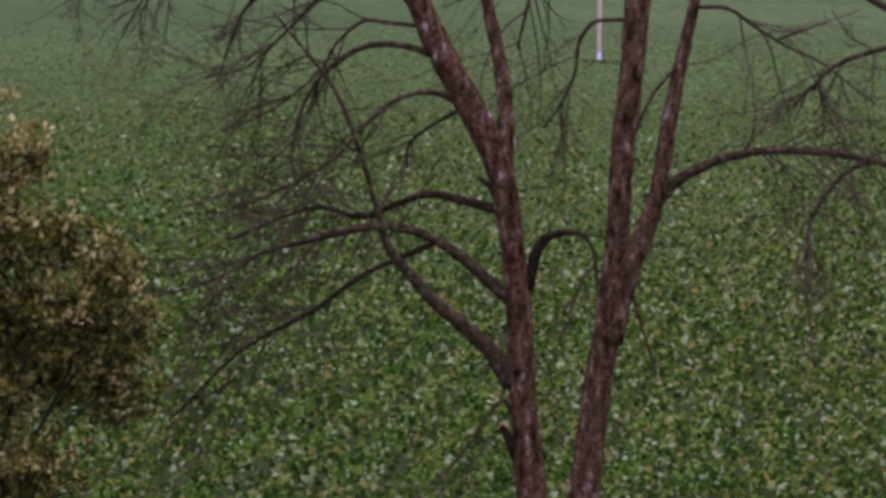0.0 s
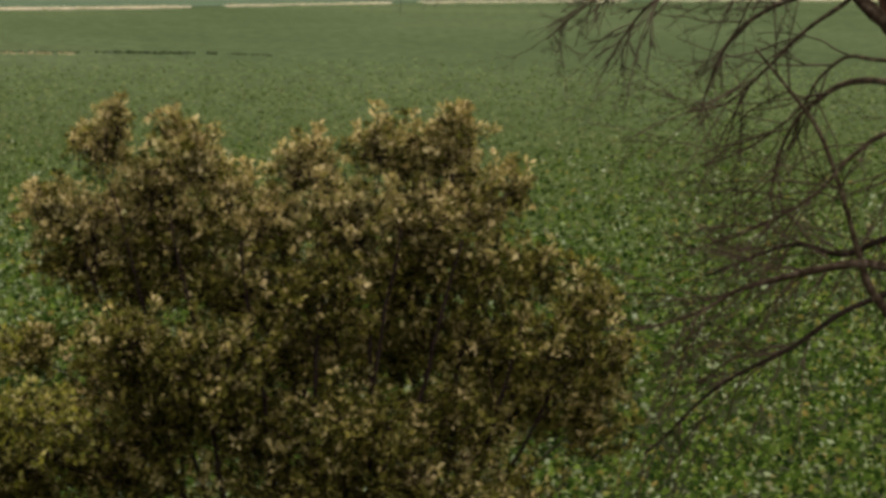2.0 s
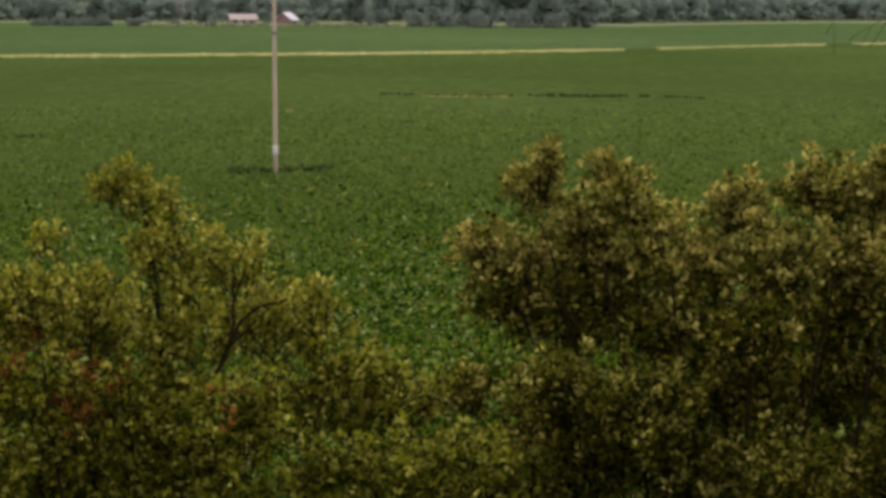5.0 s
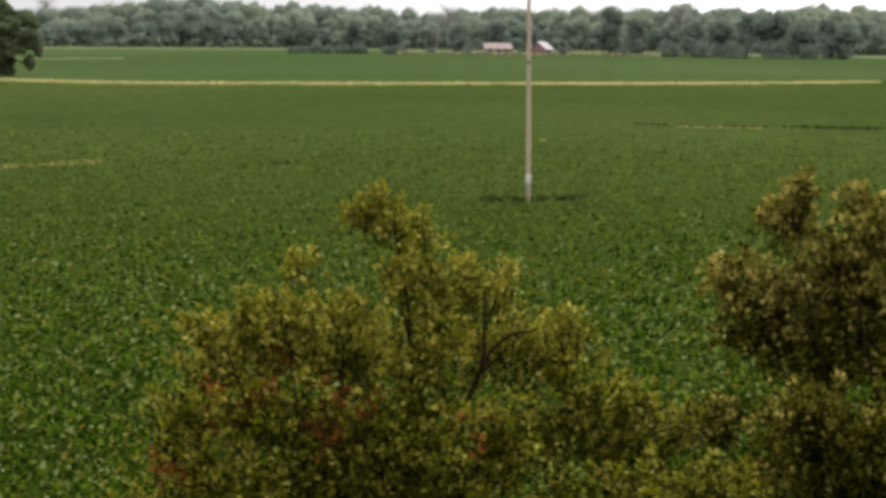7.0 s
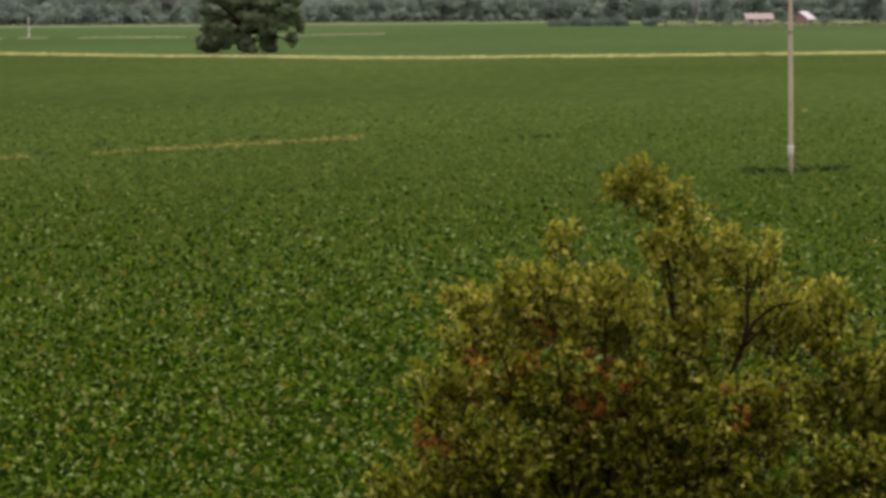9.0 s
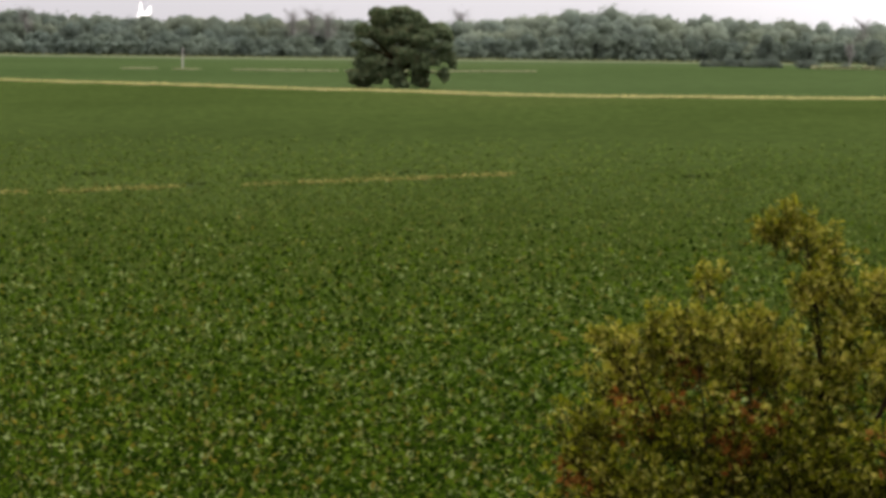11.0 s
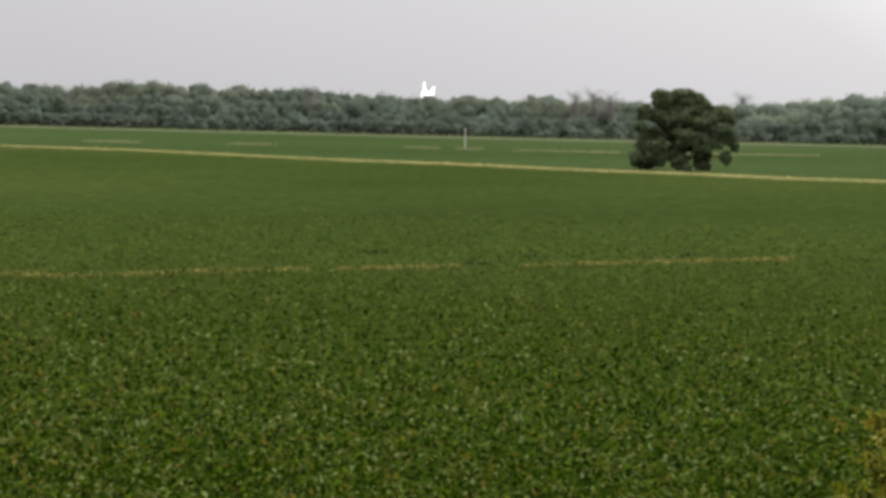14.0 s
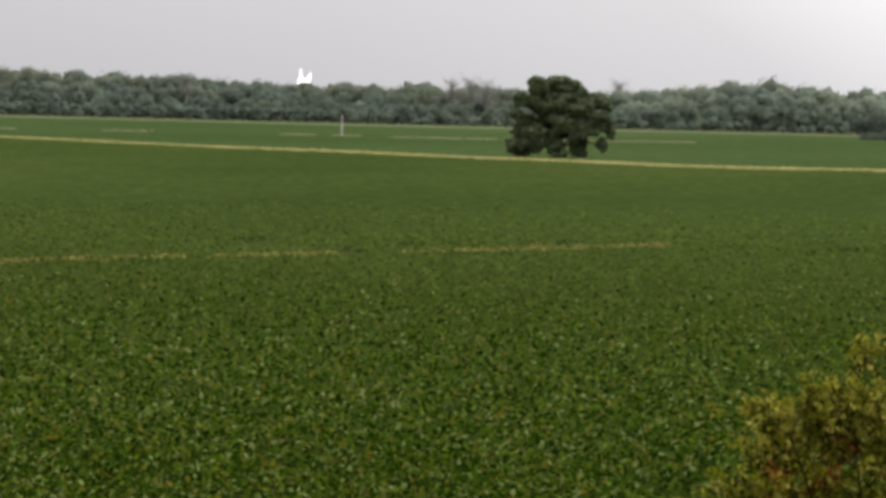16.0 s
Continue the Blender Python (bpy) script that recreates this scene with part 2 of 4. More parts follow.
DARK_METAL = mottled("dark metal band", [(0.3, (0.14, 0.12, 0.11)), (0.7, (0.22, 0.19, 0.17))], 9.0, 0.5)
GREY_WOOD = mottled("grey far pole wood", [(0.3, (0.15, 0.13, 0.11)), (0.7, (0.22, 0.19, 0.17))], 0.5, 0.85)
WIRE = mottled("dull wire", [(0.3, (0.16, 0.16, 0.17)), (0.7, (0.22, 0.22, 0.23))], 0.1, 0.6)
RED_WALL = mottled("barn red boards", [(0.3, (0.23, 0.135, 0.12)), (0.7, (0.30, 0.18, 0.165))], 0.8, 0.8)
TAN_WALL = mottled("tan siding", [(0.3, (0.30, 0.24, 0.20)), (0.7, (0.40, 0.33, 0.28))], 0.8, 0.8)
PINK_ROOF = mottled("faded pink-brown shingles", [(0.3, (0.25, 0.20, 0.175)), (0.7, (0.34, 0.28, 0.245))], 1.5, 0.85)
WHITE_ROOF = mottled("pale sheet metal roof", [(0.3, (0.36, 0.32, 0.32)), (0.7, (0.48, 0.44, 0.44))], 0.8, 0.45)
DARK_GLASS = mottled("dark panes", [(0.3, (0.03, 0.03, 0.035)), (0.7, (0.05, 0.05, 0.055))], 0.8, 0.2, specular=0.6)
# white shape over the treetops, source not known; emission makes it bright
WHITE_GLOW, _nt, _b = fresh("flare", 0.8)
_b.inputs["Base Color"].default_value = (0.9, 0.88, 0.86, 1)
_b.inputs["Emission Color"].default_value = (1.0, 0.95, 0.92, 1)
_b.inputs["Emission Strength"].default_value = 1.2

# ---- mesh builders ----
rng = np.random.default_rng(7)


def mesh_of(name, verts, faces, mat, smooth=False):
    """A mesh from arrays: verts (n, 3), faces (m, k) all of one size."""
    verts, faces = np.asarray(verts, np.float32), np.asarray(faces, np.int32)
    me = bpy.data.meshes.new(name)
    m, k = faces.shape
    me.vertices.add(len(verts))
    me.vertices.foreach_set("co", verts.ravel())
    me.loops.add(m * k)
    me.loops.foreach_set("vertex_index", faces.ravel())
    me.polygons.add(m)
    me.polygons.foreach_set("loop_start", np.arange(0, m * k, k, dtype=np.int32))
    if smooth:
        me.polygons.foreach_set("use_smooth", np.ones(m, bool))
    me.update(calc_edges=True)
    me.materials.append(mat)
    return me


def unit(v):
    return v / np.maximum(np.linalg.norm(v, axis=-1, keepdims=True), 1e-9)


def leaf_arrays(at, along, length, width, fold=0.25, normal=None):
    """Folded leaves: at (n, 3) is the stalk end, along (n, 3) the way of the midrib."""
    n = len(at)
    along = unit(along)
    side = unit(np.cross(along, unit(rng.normal(size=(n, 3))) if normal is None else normal))
    up = np.cross(side, along)
    L, W = np.broadcast_to(length, n)[:, None], np.broadcast_to(width, n)[:, None]
    mid = at + along * L * 0.45
    v = np.stack([at, mid + side * W * 0.5 + up * W * fold, at + along * L, mid - side * W * 0.5 + up * W * fold], 1).reshape(-1, 3)
    i = np.arange(n)[:, None] * 4
    f = np.concatenate([i + [[0, 1, 2]], i + [[0, 2, 3]]], 1).reshape(-1, 3)
    return v, f


def curve_points(ctrl, per=5):
    """Catmull-Rom points through control rows (x, y, z, radius)."""
    c = np.asarray(ctrl, float)
    c = np.vstack([2 * c[0] - c[1], c, 2 * c[-1] - c[-2]])
    out = []
    for i in range(1, len(c) - 2):
        for s in np.arange(per) / per:
            a, b, d, e = c[i - 1], c[i], c[i + 1], c[i + 2]
            out.append(0.5 * (2 * b + (d - a) * s + (2 * a - 5 * b + 4 * d - e) * s * s + (3 * b - a - 3 * d + e) * s ** 3))
    out.append(c[-2])
    out = np.array(out)
    out[:, 3] = np.maximum(out[:, 3], 0.0015)
    return out


def tube_arrays(pts, sides=8, rough=0.0):
    """A tube with closed ends round rows (x, y, z, radius)."""
    p, r = pts[:, :3], pts[:, 3]
    t = unit(np.gradient(p, axis=0))
    ref = np.array([0.13, 1.0, 0.07])
    a = unit(np.cross(t, ref))
    b = np.cross(t, a)
    ang = np.arange(sides) * 2 * math.pi / sides
    k = 1 + (rng.normal(size=(len(p), sides)) * rough if rough else 0)
    ring = p[:, None] + (a[:, None] * np.cos(ang)[None, :, None] + b[:, None] * np.sin(ang)[None, :, None]) * (r[:, None] * k)[..., None]
    v = ring.reshape(-1, 3)
    n = len(p)
    i, j = np.meshgrid(np.arange(n - 1), np.arange(sides), indexing="ij")
    q = np.stack([i * sides + j, i * sides + (j + 1) % sides, (i + 1) * sides + (j + 1) % sides, (i + 1) * sides + j], -1).reshape(-1, 4)
    v = np.vstack([v, p[:1], p[-1:]])
    caps = [[len(v) - 2, (j + 1) % sides, j, j] for j in range(sides)] + [[len(v) - 1, (n - 1) * sides + j, (n - 1) * sides + (j + 1) % sides, (n - 1) * sides + (j + 1) % sides] for j in range(sides)]
    tri = np.concatenate([q[:, [0, 1, 2]], q[:, [0, 2, 3]], np.array(caps)[:, :3]])
    return v, tri


def joined(arrays):
    vs, fs, k = [], [], 0
    for v, f in arrays:
        vs.append(v)
        fs.append(f + k)
        k += len(v)
    return np.vstack(vs), np.vstack(fs)


def piece(name, arrays, mat, parent=None, label="", smooth=False, kind=""):
    v, f = joined(arrays) if isinstance(arrays, list) else arrays
    ob = new(name, mesh_of(name, v, f, mat, smooth))
    ob.parent = parent
    return tagged(ob, label=label, kind=kind)


def part(name, bm, mat, parent, label=""):
    me = bpy.data.meshes.new(name)
    bm.to_mesh(me)
    bm.free()
    me.materials.append(mat)
    ob = new(name, me)
    ob.parent = parent
    return tagged(ob, label=label)


def block(x0, y0, z0, x1, y1, z1, bevel=0.0):
    bm = bmesh.new()
    bmesh.ops.create_cube(bm, size=1.0, matrix=Matrix.Translation(((x0 + x1) / 2, (y0 + y1) / 2, (z0 + z1) / 2)) @ Matrix.Diagonal((x1 - x0, y1 - y0, z1 - z0, 1)))
    if bevel:
        bmesh.ops.bevel(bm, geom=bm.edges[:], offset=bevel, segments=2, affect="EDGES")
    return bm


def ground_at(bearing, dist):
    return Vector((math.sin(radians(bearing)) * dist, math.cos(radians(bearing)) * dist, 0.0))


def facing(bearing, dist):
    """A pose on the ground whose x axis runs to the right across the line of sight and whose y axis points away."""
    return Matrix.Translation(ground_at(bearing, dist)) @ pose(0, 0, 0, 0, 0, -bearing)


def lumps(x, y, scale):
    """Cheap smooth unevenness of about -1 to 1."""
    x, y = x / scale, y / scale
    return (np.sin(x * 1.7 + 2.1 * np.sin(y * 0.9)) + np.sin(y * 2.3 + 1.7 * np.sin(x * 1.3 + 1)) + np.sin((x + y) * 1.1 + 4)) / 3

# ---- ground and crop ----
R_OUT = 4600.0


# places where the crop is left out: bearing, distance, half width across, half depth
HOLLOWS = [(-1.61, 116.2, 0.9, 2.0), (-1.0, 118.2, 1.0, 1.5), (-2.15, 116.6, 0.8, 1.2), (1.5, 221, 2.6, 5.0), (2.3, 219.5, 2.6, 5.0), (3.5, 218, 3.0, 4.5), (4.6, 217, 3.6, 5.0), (5.7, 215, 3.0, 3.5),
           (-16.9, 146, 1.2, 3.0), (-14.1, 145, 0.5, 2.4), (-15.2, 135, 0.8, 2.0), (-11.2, 151, 0.6, 2.4), (22.5, 33.2, 0.7, 0.6), (24.4, 33.3, 1.0, 0.6), (23.2, 41.0, 1.3, 0.5), (25.0, 41.3, 0.8, 0.5)]


def hollow(x, y):
    """How far the crop is missing at a place, 0 to 1."""
    h = 0 * x
    for b, d, a, c in HOLLOWS:
        q, s = radians(b), ground_at(b, d)
        u, w = (x - s.x) * math.cos(q) - (y - s.y) * math.sin(q), (x - s.x) * math.sin(q) + (y - s.y) * math.cos(q)
        h = np.maximum(h, np.clip(1.8 - 1.8 * ((u / a) ** 2 + (w / c) ** 2), 0, 1))
    return h


def fan(name, dists, height, mat, bumps=0.0, scale=1.0):
    """A sheet of ground over the field's bearings, through rows of distances."""
    b = np.radians(FIELD_BEARINGS)
    rows, steps = dists.shape
    x, y = dists * np.sin(b)[None], dists * np.cos(b)[None]
    rise = np.clip((dists - 58) / 75, 0.08, 1.0) if bumps else 1.0
    z = height * rise + bumps * lumps(x, y, scale) - (hollow(x, y) * 0.28 * rise if bumps else 0)
    v = np.stack([x, y, z + 0 * x], -1).reshape(-1, 3)
    i, j = np.meshgrid(np.arange(rows - 1), np.arange(steps - 1), indexing="ij")
    f = np.stack([i * steps + j, i * steps + j + 1, (i + 1) * steps + j + 1, (i + 1) * steps + j], -1).reshape(-1, 4)
    return new(name, mesh_of(name, v, f[:, ::-1], mat, True))


gb = bmesh.new()
bmesh.ops.create_circle(gb, cap_ends=True, segments=128, radius=R_OUT)
ground = part("ground", gb, SOIL, None)
tagged(ground, "flat dry soil and rough grass reaching the horizon", "ground", kind="structure")

FIELD_NEAR = 30.5
TRACK_BEARINGS = (-62, -27, -23.8, -21.7, -19.8, -17.7, -15.6, -13.5, -11.3, -9.5, -7.8, -6.2, -3.9, -1.6, 1.3, 2.7, 4.9, 7.1, 9.6, 12.7, 27, 62)
TRACK_DISTANCES = (1250, 640, 573, 556, 515, 481, 462, 433, 421, 400, 397, 402, 407, 414, 428, 436, 462, 503, 545, 580, 780, 1250)


def track_at(b):
    """Distance of the grass strip between the two fields at a bearing in degrees."""
    return np.interp(b, TRACK_BEARINGS, TRACK_DISTANCES)


WOODS_EDGE = ((-62, -26, -15, -9, -6, 0, 4.8, 7, 10, 26, 62), (1450, 1450, 1350, 1420, 1450, 1350, 1180, 1350, 1450, 1480, 1480))


def woods_edge(b):
    """Distance of the foot of the woods at a bearing in degrees."""
    return float(np.interp(b, *WOODS_EDGE))


FIELD_BEARINGS = np.linspace(-62, 62, 420)
share = np.geomspace(0.2, 1.0, 130)[:, None]
field = fan("field", 60 + (share - 0.2) / 0.8 * (track_at(FIELD_BEARINGS)[None] - 60), 0.34, CANOPY, 0.05, 0.9)
tagged(field, "dense green soybean canopy over a wide flat field", "field", kind="structure")
share = np.geomspace(0.02, 1.0, 60)[:, None]
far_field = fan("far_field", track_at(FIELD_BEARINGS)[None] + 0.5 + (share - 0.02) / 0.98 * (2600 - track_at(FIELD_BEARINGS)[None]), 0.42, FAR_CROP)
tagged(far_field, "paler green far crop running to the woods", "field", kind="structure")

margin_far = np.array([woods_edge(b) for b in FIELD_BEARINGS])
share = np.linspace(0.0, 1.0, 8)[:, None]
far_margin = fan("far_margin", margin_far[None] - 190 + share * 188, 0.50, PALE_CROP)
tagged(far_margin, "pale green margin of the far crop, paled further by haze in its colour", "field", kind="structure")


def crop_leaves(d0, d1, bearing=27.5):
    """Soybean leaves on top of the canopy, in rows that run away from the viewer, thinning out with distance; near leaves and far leaves."""
    n = int(262 * math.radians(2 * bearing) * 33 ** 1.75 * 4 * (d1 ** 0.25 - d0 ** 0.25))
    d = rng.uniform(d0 ** 0.25, d1 ** 0.25, n) ** 4
    b = np.radians(rng.uniform(-bearing, bearing, n))
    x, y = d * np.sin(b), d * np.cos(b)
    row = np.sin((x * 0.906 - y * 0.423) * 2 * math.pi / 0.76)
    s = np.minimum(0.100 * (d / 33) ** 0.55, 0.30) * rng.uniform(0.65, 1.3, n)
    z = 0.38 - 0.35 * s + 0.06 * lumps(x, y, 0.9) + 0.05 * lumps(x, y, 5.0) + np.where(d < 190, 0.12 * row, 0) + rng.uniform(-0.06, 0.15, n)
    tilt = np.clip(1.25 - d / 160, 0.22, 1.0)[:, None]
    lie = rng.normal(size=(n, 3)) * tilt + [0, 0, 1.0]
    along = np.cross(lie, rng.normal(size=(n, 3)))
    keep = hollow(x, y) < rng.uniform(0.25, 0.9, n)
    far = rng.uniform(46, 120, n) < d
    keep &= (row > -0.35) | (rng.random(n) < 0.72)
    keep &= rng.random(n) < np.clip((215 - d) / 110, 0.0, 1.0)
    s = np.where(d < 140, s, s * 1.15)
    at = np.stack([x, y, z], 1)
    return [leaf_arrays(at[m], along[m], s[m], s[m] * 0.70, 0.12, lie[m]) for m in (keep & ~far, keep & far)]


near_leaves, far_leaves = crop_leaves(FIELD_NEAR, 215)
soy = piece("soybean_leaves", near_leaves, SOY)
tagged(soy, "upper leaves of the soybean crop, mid green with glints and dark gaps coloured in", "crop", kind="stuff")
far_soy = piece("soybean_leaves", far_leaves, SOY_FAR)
tagged(far_soy, "upper leaves of the farther soybean crop, mid green paled and evened for haze", "crop", kind="stuff")


def bank(rows, width, height, per_m, blade, seed, broken=None):
    """Standing dry grass along a line of ground points."""
    r = np.random.default_rng(seed)
    p = np.asarray(rows, float)
    seg = np.linalg.norm(np.diff(p, axis=0), axis=1)
    n = int(seg.sum() * per_m)
    s = r.uniform(0, seg.sum(), n)
    cum = np.concatenate([[0], np.cumsum(seg)])
    x, y = np.interp(s, cum, p[:, 0]), np.interp(s, cum, p[:, 1])
    y = y + r.uniform(-width / 2, width / 2, n)
    if broken is not None:
        w = lumps(x * 3 + seed, y * 0, 4.0) + 0.6 * lumps(x * 9, y * 0 + seed, 5.0) > broken
        x, y, n = x[w], y[w], int(w.sum())
    at = np.stack([x, y, np.full(n, 0.38)], 1)
    along = r.normal(size=(n, 3)) * [0.8, 0.8, 0.1] + [0, 0, 0.8]
    return leaf_arrays(at, along, height * r.uniform(0.6, 1.25, n), blade * r.uniform(0.6, 1.3, n), 0.1)


def bearing_row(*pairs):
    return [tuple(ground_at(b, d).xy) for b, d in pairs]


def strip_row(b0, b1):
    return bearing_row(*[(b, float(track_at(b))) for b in np.arange(b0, b1, 0.4)])


track_lines = [strip_row(-27.5, 4.8), strip_row(5.35, 8.4), strip_row(8.9, 12.7), strip_row(13.2, 27)]
STRIP_PARTS = ((-62, 4.8), (5.35, 8.4), (8.9, 12.7), (13.2, 62))


def strip_sheet(b0, b1):
    """A low bank of ground under the dry grass, with ragged edges."""
    bs = np.arange(b0, b1, 0.12)
    d, q = track_at(bs), np.radians(bs)
    wob = rng.normal(size=(2, len(bs))) * 1.6
    rows = np.stack([d - 8 + wob[0], d - 5.5, d, d + 7, d + 9.5 + wob[1]])
    z = np.array([0.30, 0.43, 0.47, 0.47, 0.30])[:, None] + 0 * d
    v = np.stack([rows * np.sin(q), rows * np.cos(q), z], -1).reshape(-1, 3)
    m = len(bs)
    i, j = np.meshgrid(np.arange(4), np.arange(m - 1), indexing="ij")
    a = (i * m + j).ravel()
    f = np.stack([a, a + m, a + m + 1, a + 1], -1)
    return v, np.concatenate([f[:, [0, 1, 2]], f[:, [0, 2, 3]]])[:, ::-1]


strip_ground = piece("strip_ground", [strip_sheet(*p) for p in STRIP_PARTS], STRIP_GRASS, smooth=True)
tagged(strip_ground, "short straw-coloured grass on a low bank between two fields", "grass strip", kind="structure")
track = piece("grass_strip", [bank(r, 16.0, 0.20, 23 if i == 0 else 12, 0.34, 11 + i) for i, r in enumerate(track_lines)], STRAW)
tagged(track, "straw-coloured dry grass strip between two fields", "grass strip", kind="stuff")
patch_lines = [bearing_row((-9.0, 764), (-12.4, 714)), bearing_row((-12.6, 714), (-14.4, 711)), bearing_row((-15.1, 716), (-15.5, 718)), bearing_row((-15.9, 720), (-16.4, 721)),
               bearing_row((-18.9, 715), (-19.6, 712)), bearing_row((-21.3, 700), (-22.2, 700))]
patches = piece("dry_grass_patches", [bank(r, 9.0, 0.5, 26, 0.5, 31 + i) for i, r in enumerate(patch_lines)], PALE_STRAW)
tagged(patches, "thin pale dry grass patches in the far crop", "grass patches", kind="stuff")
# rows of yellowed weeds: ground points, plants a metre, how broken the row is
thin_rows = [(((-25, 117), (-23.7, 119), (-23.0, 119)), 40, -1.0), (((-22.9, 119.2), (-21.6, 120)), 22, -0.7), (((-21.5, 120.3), (-20.9, 121.5), (-20.0, 124)), 46, -1.0), (((-20.0, 124), (-18.5, 127)), 30, -0.5),
             (((-18.5, 127), (-17.2, 129)), 26, -0.7), (((-17.2, 129), (-16.7, 130.5)), 34, -0.8), (((-16.7, 130.5), (-13.6, 137.5)), 20, -0.35), (((-13.4, 138), (-12.4, 140.5), (-10.6, 146), (-9.4, 150)), 21, -0.6), (((-8.4, 153), (-7.7, 156)), 8, 0.0),
             (((-1.4, 186), (-0.6, 187)), 10, -0.2), (((1.1, 217), (2.6, 215.5)), 13, -0.6), (((-11.9, 147), (-10.9, 149)), 6, 0.0)]
thin = piece("yellow_weeds", [bank(bearing_row(*r), 2.4, 0.19, int(k * 1.6), 0.19, 51 + i, q) for i, (r, k, q) in enumerate(thin_rows)], WEED_STRAW)
tagged(thin, "broken line of yellowed weeds across the soybeans", "weeds", kind="stuff")
# ground lines along which dark green blades stand in the crop
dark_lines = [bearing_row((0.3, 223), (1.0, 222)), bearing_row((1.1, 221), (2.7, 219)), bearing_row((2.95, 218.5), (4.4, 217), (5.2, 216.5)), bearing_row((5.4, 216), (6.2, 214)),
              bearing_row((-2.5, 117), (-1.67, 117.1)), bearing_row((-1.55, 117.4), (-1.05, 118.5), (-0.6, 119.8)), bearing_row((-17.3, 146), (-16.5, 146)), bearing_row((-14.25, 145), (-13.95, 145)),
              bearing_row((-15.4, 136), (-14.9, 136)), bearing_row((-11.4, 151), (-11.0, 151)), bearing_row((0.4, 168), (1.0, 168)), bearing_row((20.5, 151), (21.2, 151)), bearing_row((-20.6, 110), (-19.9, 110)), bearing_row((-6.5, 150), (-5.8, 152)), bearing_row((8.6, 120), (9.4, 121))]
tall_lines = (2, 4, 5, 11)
weeds = piece("dark_blades", [bank(r, 1.6, 0.25 if i in tall_lines else 0.16, 36 if i in tall_lines else 22, 0.16, 130 + i, -0.9) for i, r in enumerate(dark_lines)], DARK_BLADES)
tagged(weeds, "thin dark green lines of blades across the soybeans", "weeds", kind="stuff")
edge_line = bearing_row(*[(b, woods_edge(b) - 22) for b in np.arange(-27, 27.5, 1.0)])
edge = piece("wood_edge_grass", bank(edge_line, 14, 1.1, 7, 1.4, 71), PALE_GRASS)
tagged(edge, "pale rough grass along the foot of the woods", "grass", kind="stuff")

# ---- far woods ----


_bm = bmesh.new()
bmesh.ops.create_icosphere(_bm, subdivisions=1, radius=1.0)
_bm.verts.ensure_lookup_table()
BALL = (np.array([v.co[:] for v in _bm.verts]), np.array([[v.index for v in f.verts] for f in _bm.faces]))
_bm.free()


def crown(x, y, base, top, radius, n, size, r, core=0.66):
    """Leaf clumps of one far crown, in several lobes."""
    k = r.integers(6, 9)
    h = top - base
    cz = base + h * r.uniform(0.08, 0.82, k)
    cr = radius * r.uniform(0.5, 0.85, k)
    ca, cd = r.uniform(0, 6.28, k), radius * r.uniform(0.1, 0.6, k)
    cx, cy = x + np.cos(ca) * cd, y + np.sin(ca) * cd
    cz[0], cx[0], cy[0] = top - cr[0] * 0.8, x, y
    w = r.integers(0, k, n)
    u = unit(r.normal(size=(n, 3)))
    u[:, 1] = -np.abs(u[:, 1])
    q = np.stack([cx[w], cy[w], cz[w]], 1) + u * (cr[w] * r.uniform(0.70, 0.97, n))[:, None]
    q[:, 2] = np.maximum(q[:, 2], base)
    face = unit(u * 0.55 + r.normal(size=(n, 3)) * 0.35 + [0, -0.4, 0.65])
    cores = []
    for j in range(k if core else 0):
        turn = np.array(Euler(r.uniform(0, 6.28, 3)).to_matrix())
        rough = r.uniform(0.80, 1.20, len(BALL[0]))[:, None] * r.uniform(0.75, 1.25, 3)
        cores.append(((BALL[0] * rough @ turn.T) * (cr[j] * core) + [cx[j], cy[j], max(cz[j], base + cr[j] * 0.8)], BALL[1]))
    return joined(cores + [leaf_arrays(q, np.cross(face, r.normal(size=(n, 3))), size * r.uniform(0.7, 1.4, n), size * r.uniform(0.7, 1.2, n), 0.1, face)])


def woods_height(b):
    """Height of the woods at a bearing in degrees."""
    return (19.0 + 4.8 * np.exp(-((b + 8.0) / 1.3) ** 2) - 1.5 * np.exp(-((b + 12.3) / 2.6) ** 2) - 1.8 * np.exp(-((b + 10.3) / 0.5) ** 2) + 2.2 * np.exp(-((b - 3.8) / 1.8) ** 2) + 1.3 * np.exp(-((b + 22) / 3.0) ** 2) - 1.2 * np.exp(-((b + 13) / 2.0) ** 2)
            + 0.7 * np.sin(b * 0.9 + 1) + 0.7 * np.sin(b * 2.3) + np.where(b > 8, -1.0, 0))


r = np.random.default_rng(5)
front, back, deep = [], [], []
# left of this bearing the woods carry less haze in their colour
HAZE_EDGE = -11.4
# a low front row of bushy growth, then taller and taller crowns behind it
for layer, (dist, share, step, low, high) in enumerate(((1495, 0.55, 0.20, 3.5, 6.0), (1512, 0.80, 0.24, 4.5, 7.5), (1540, 1.0, 0.26, 5.5, 9.0), (1575, 1.06, 0.30, 6.0, 9.5))):
    for b in np.arange(-26, 26, step):
        bb = b + r.uniform(-0.12, 0.12)
        k = woods_edge(bb) / 1495
        g = ground_at(bb, dist * k + r.uniform(-10, 10))
        top = 6.5 + (woods_height(bb) * share * r.uniform(0.90, 1.05) - 6.5) * k
        wide = r.uniform(low, high) * k
        (front if layer == 0 else deep if bb < HAZE_EDGE else back).append(crown(g.x, g.y, 0.4 if layer < 2 else top * 0.3, top, wide, 350, 1.15, r, 0.78))
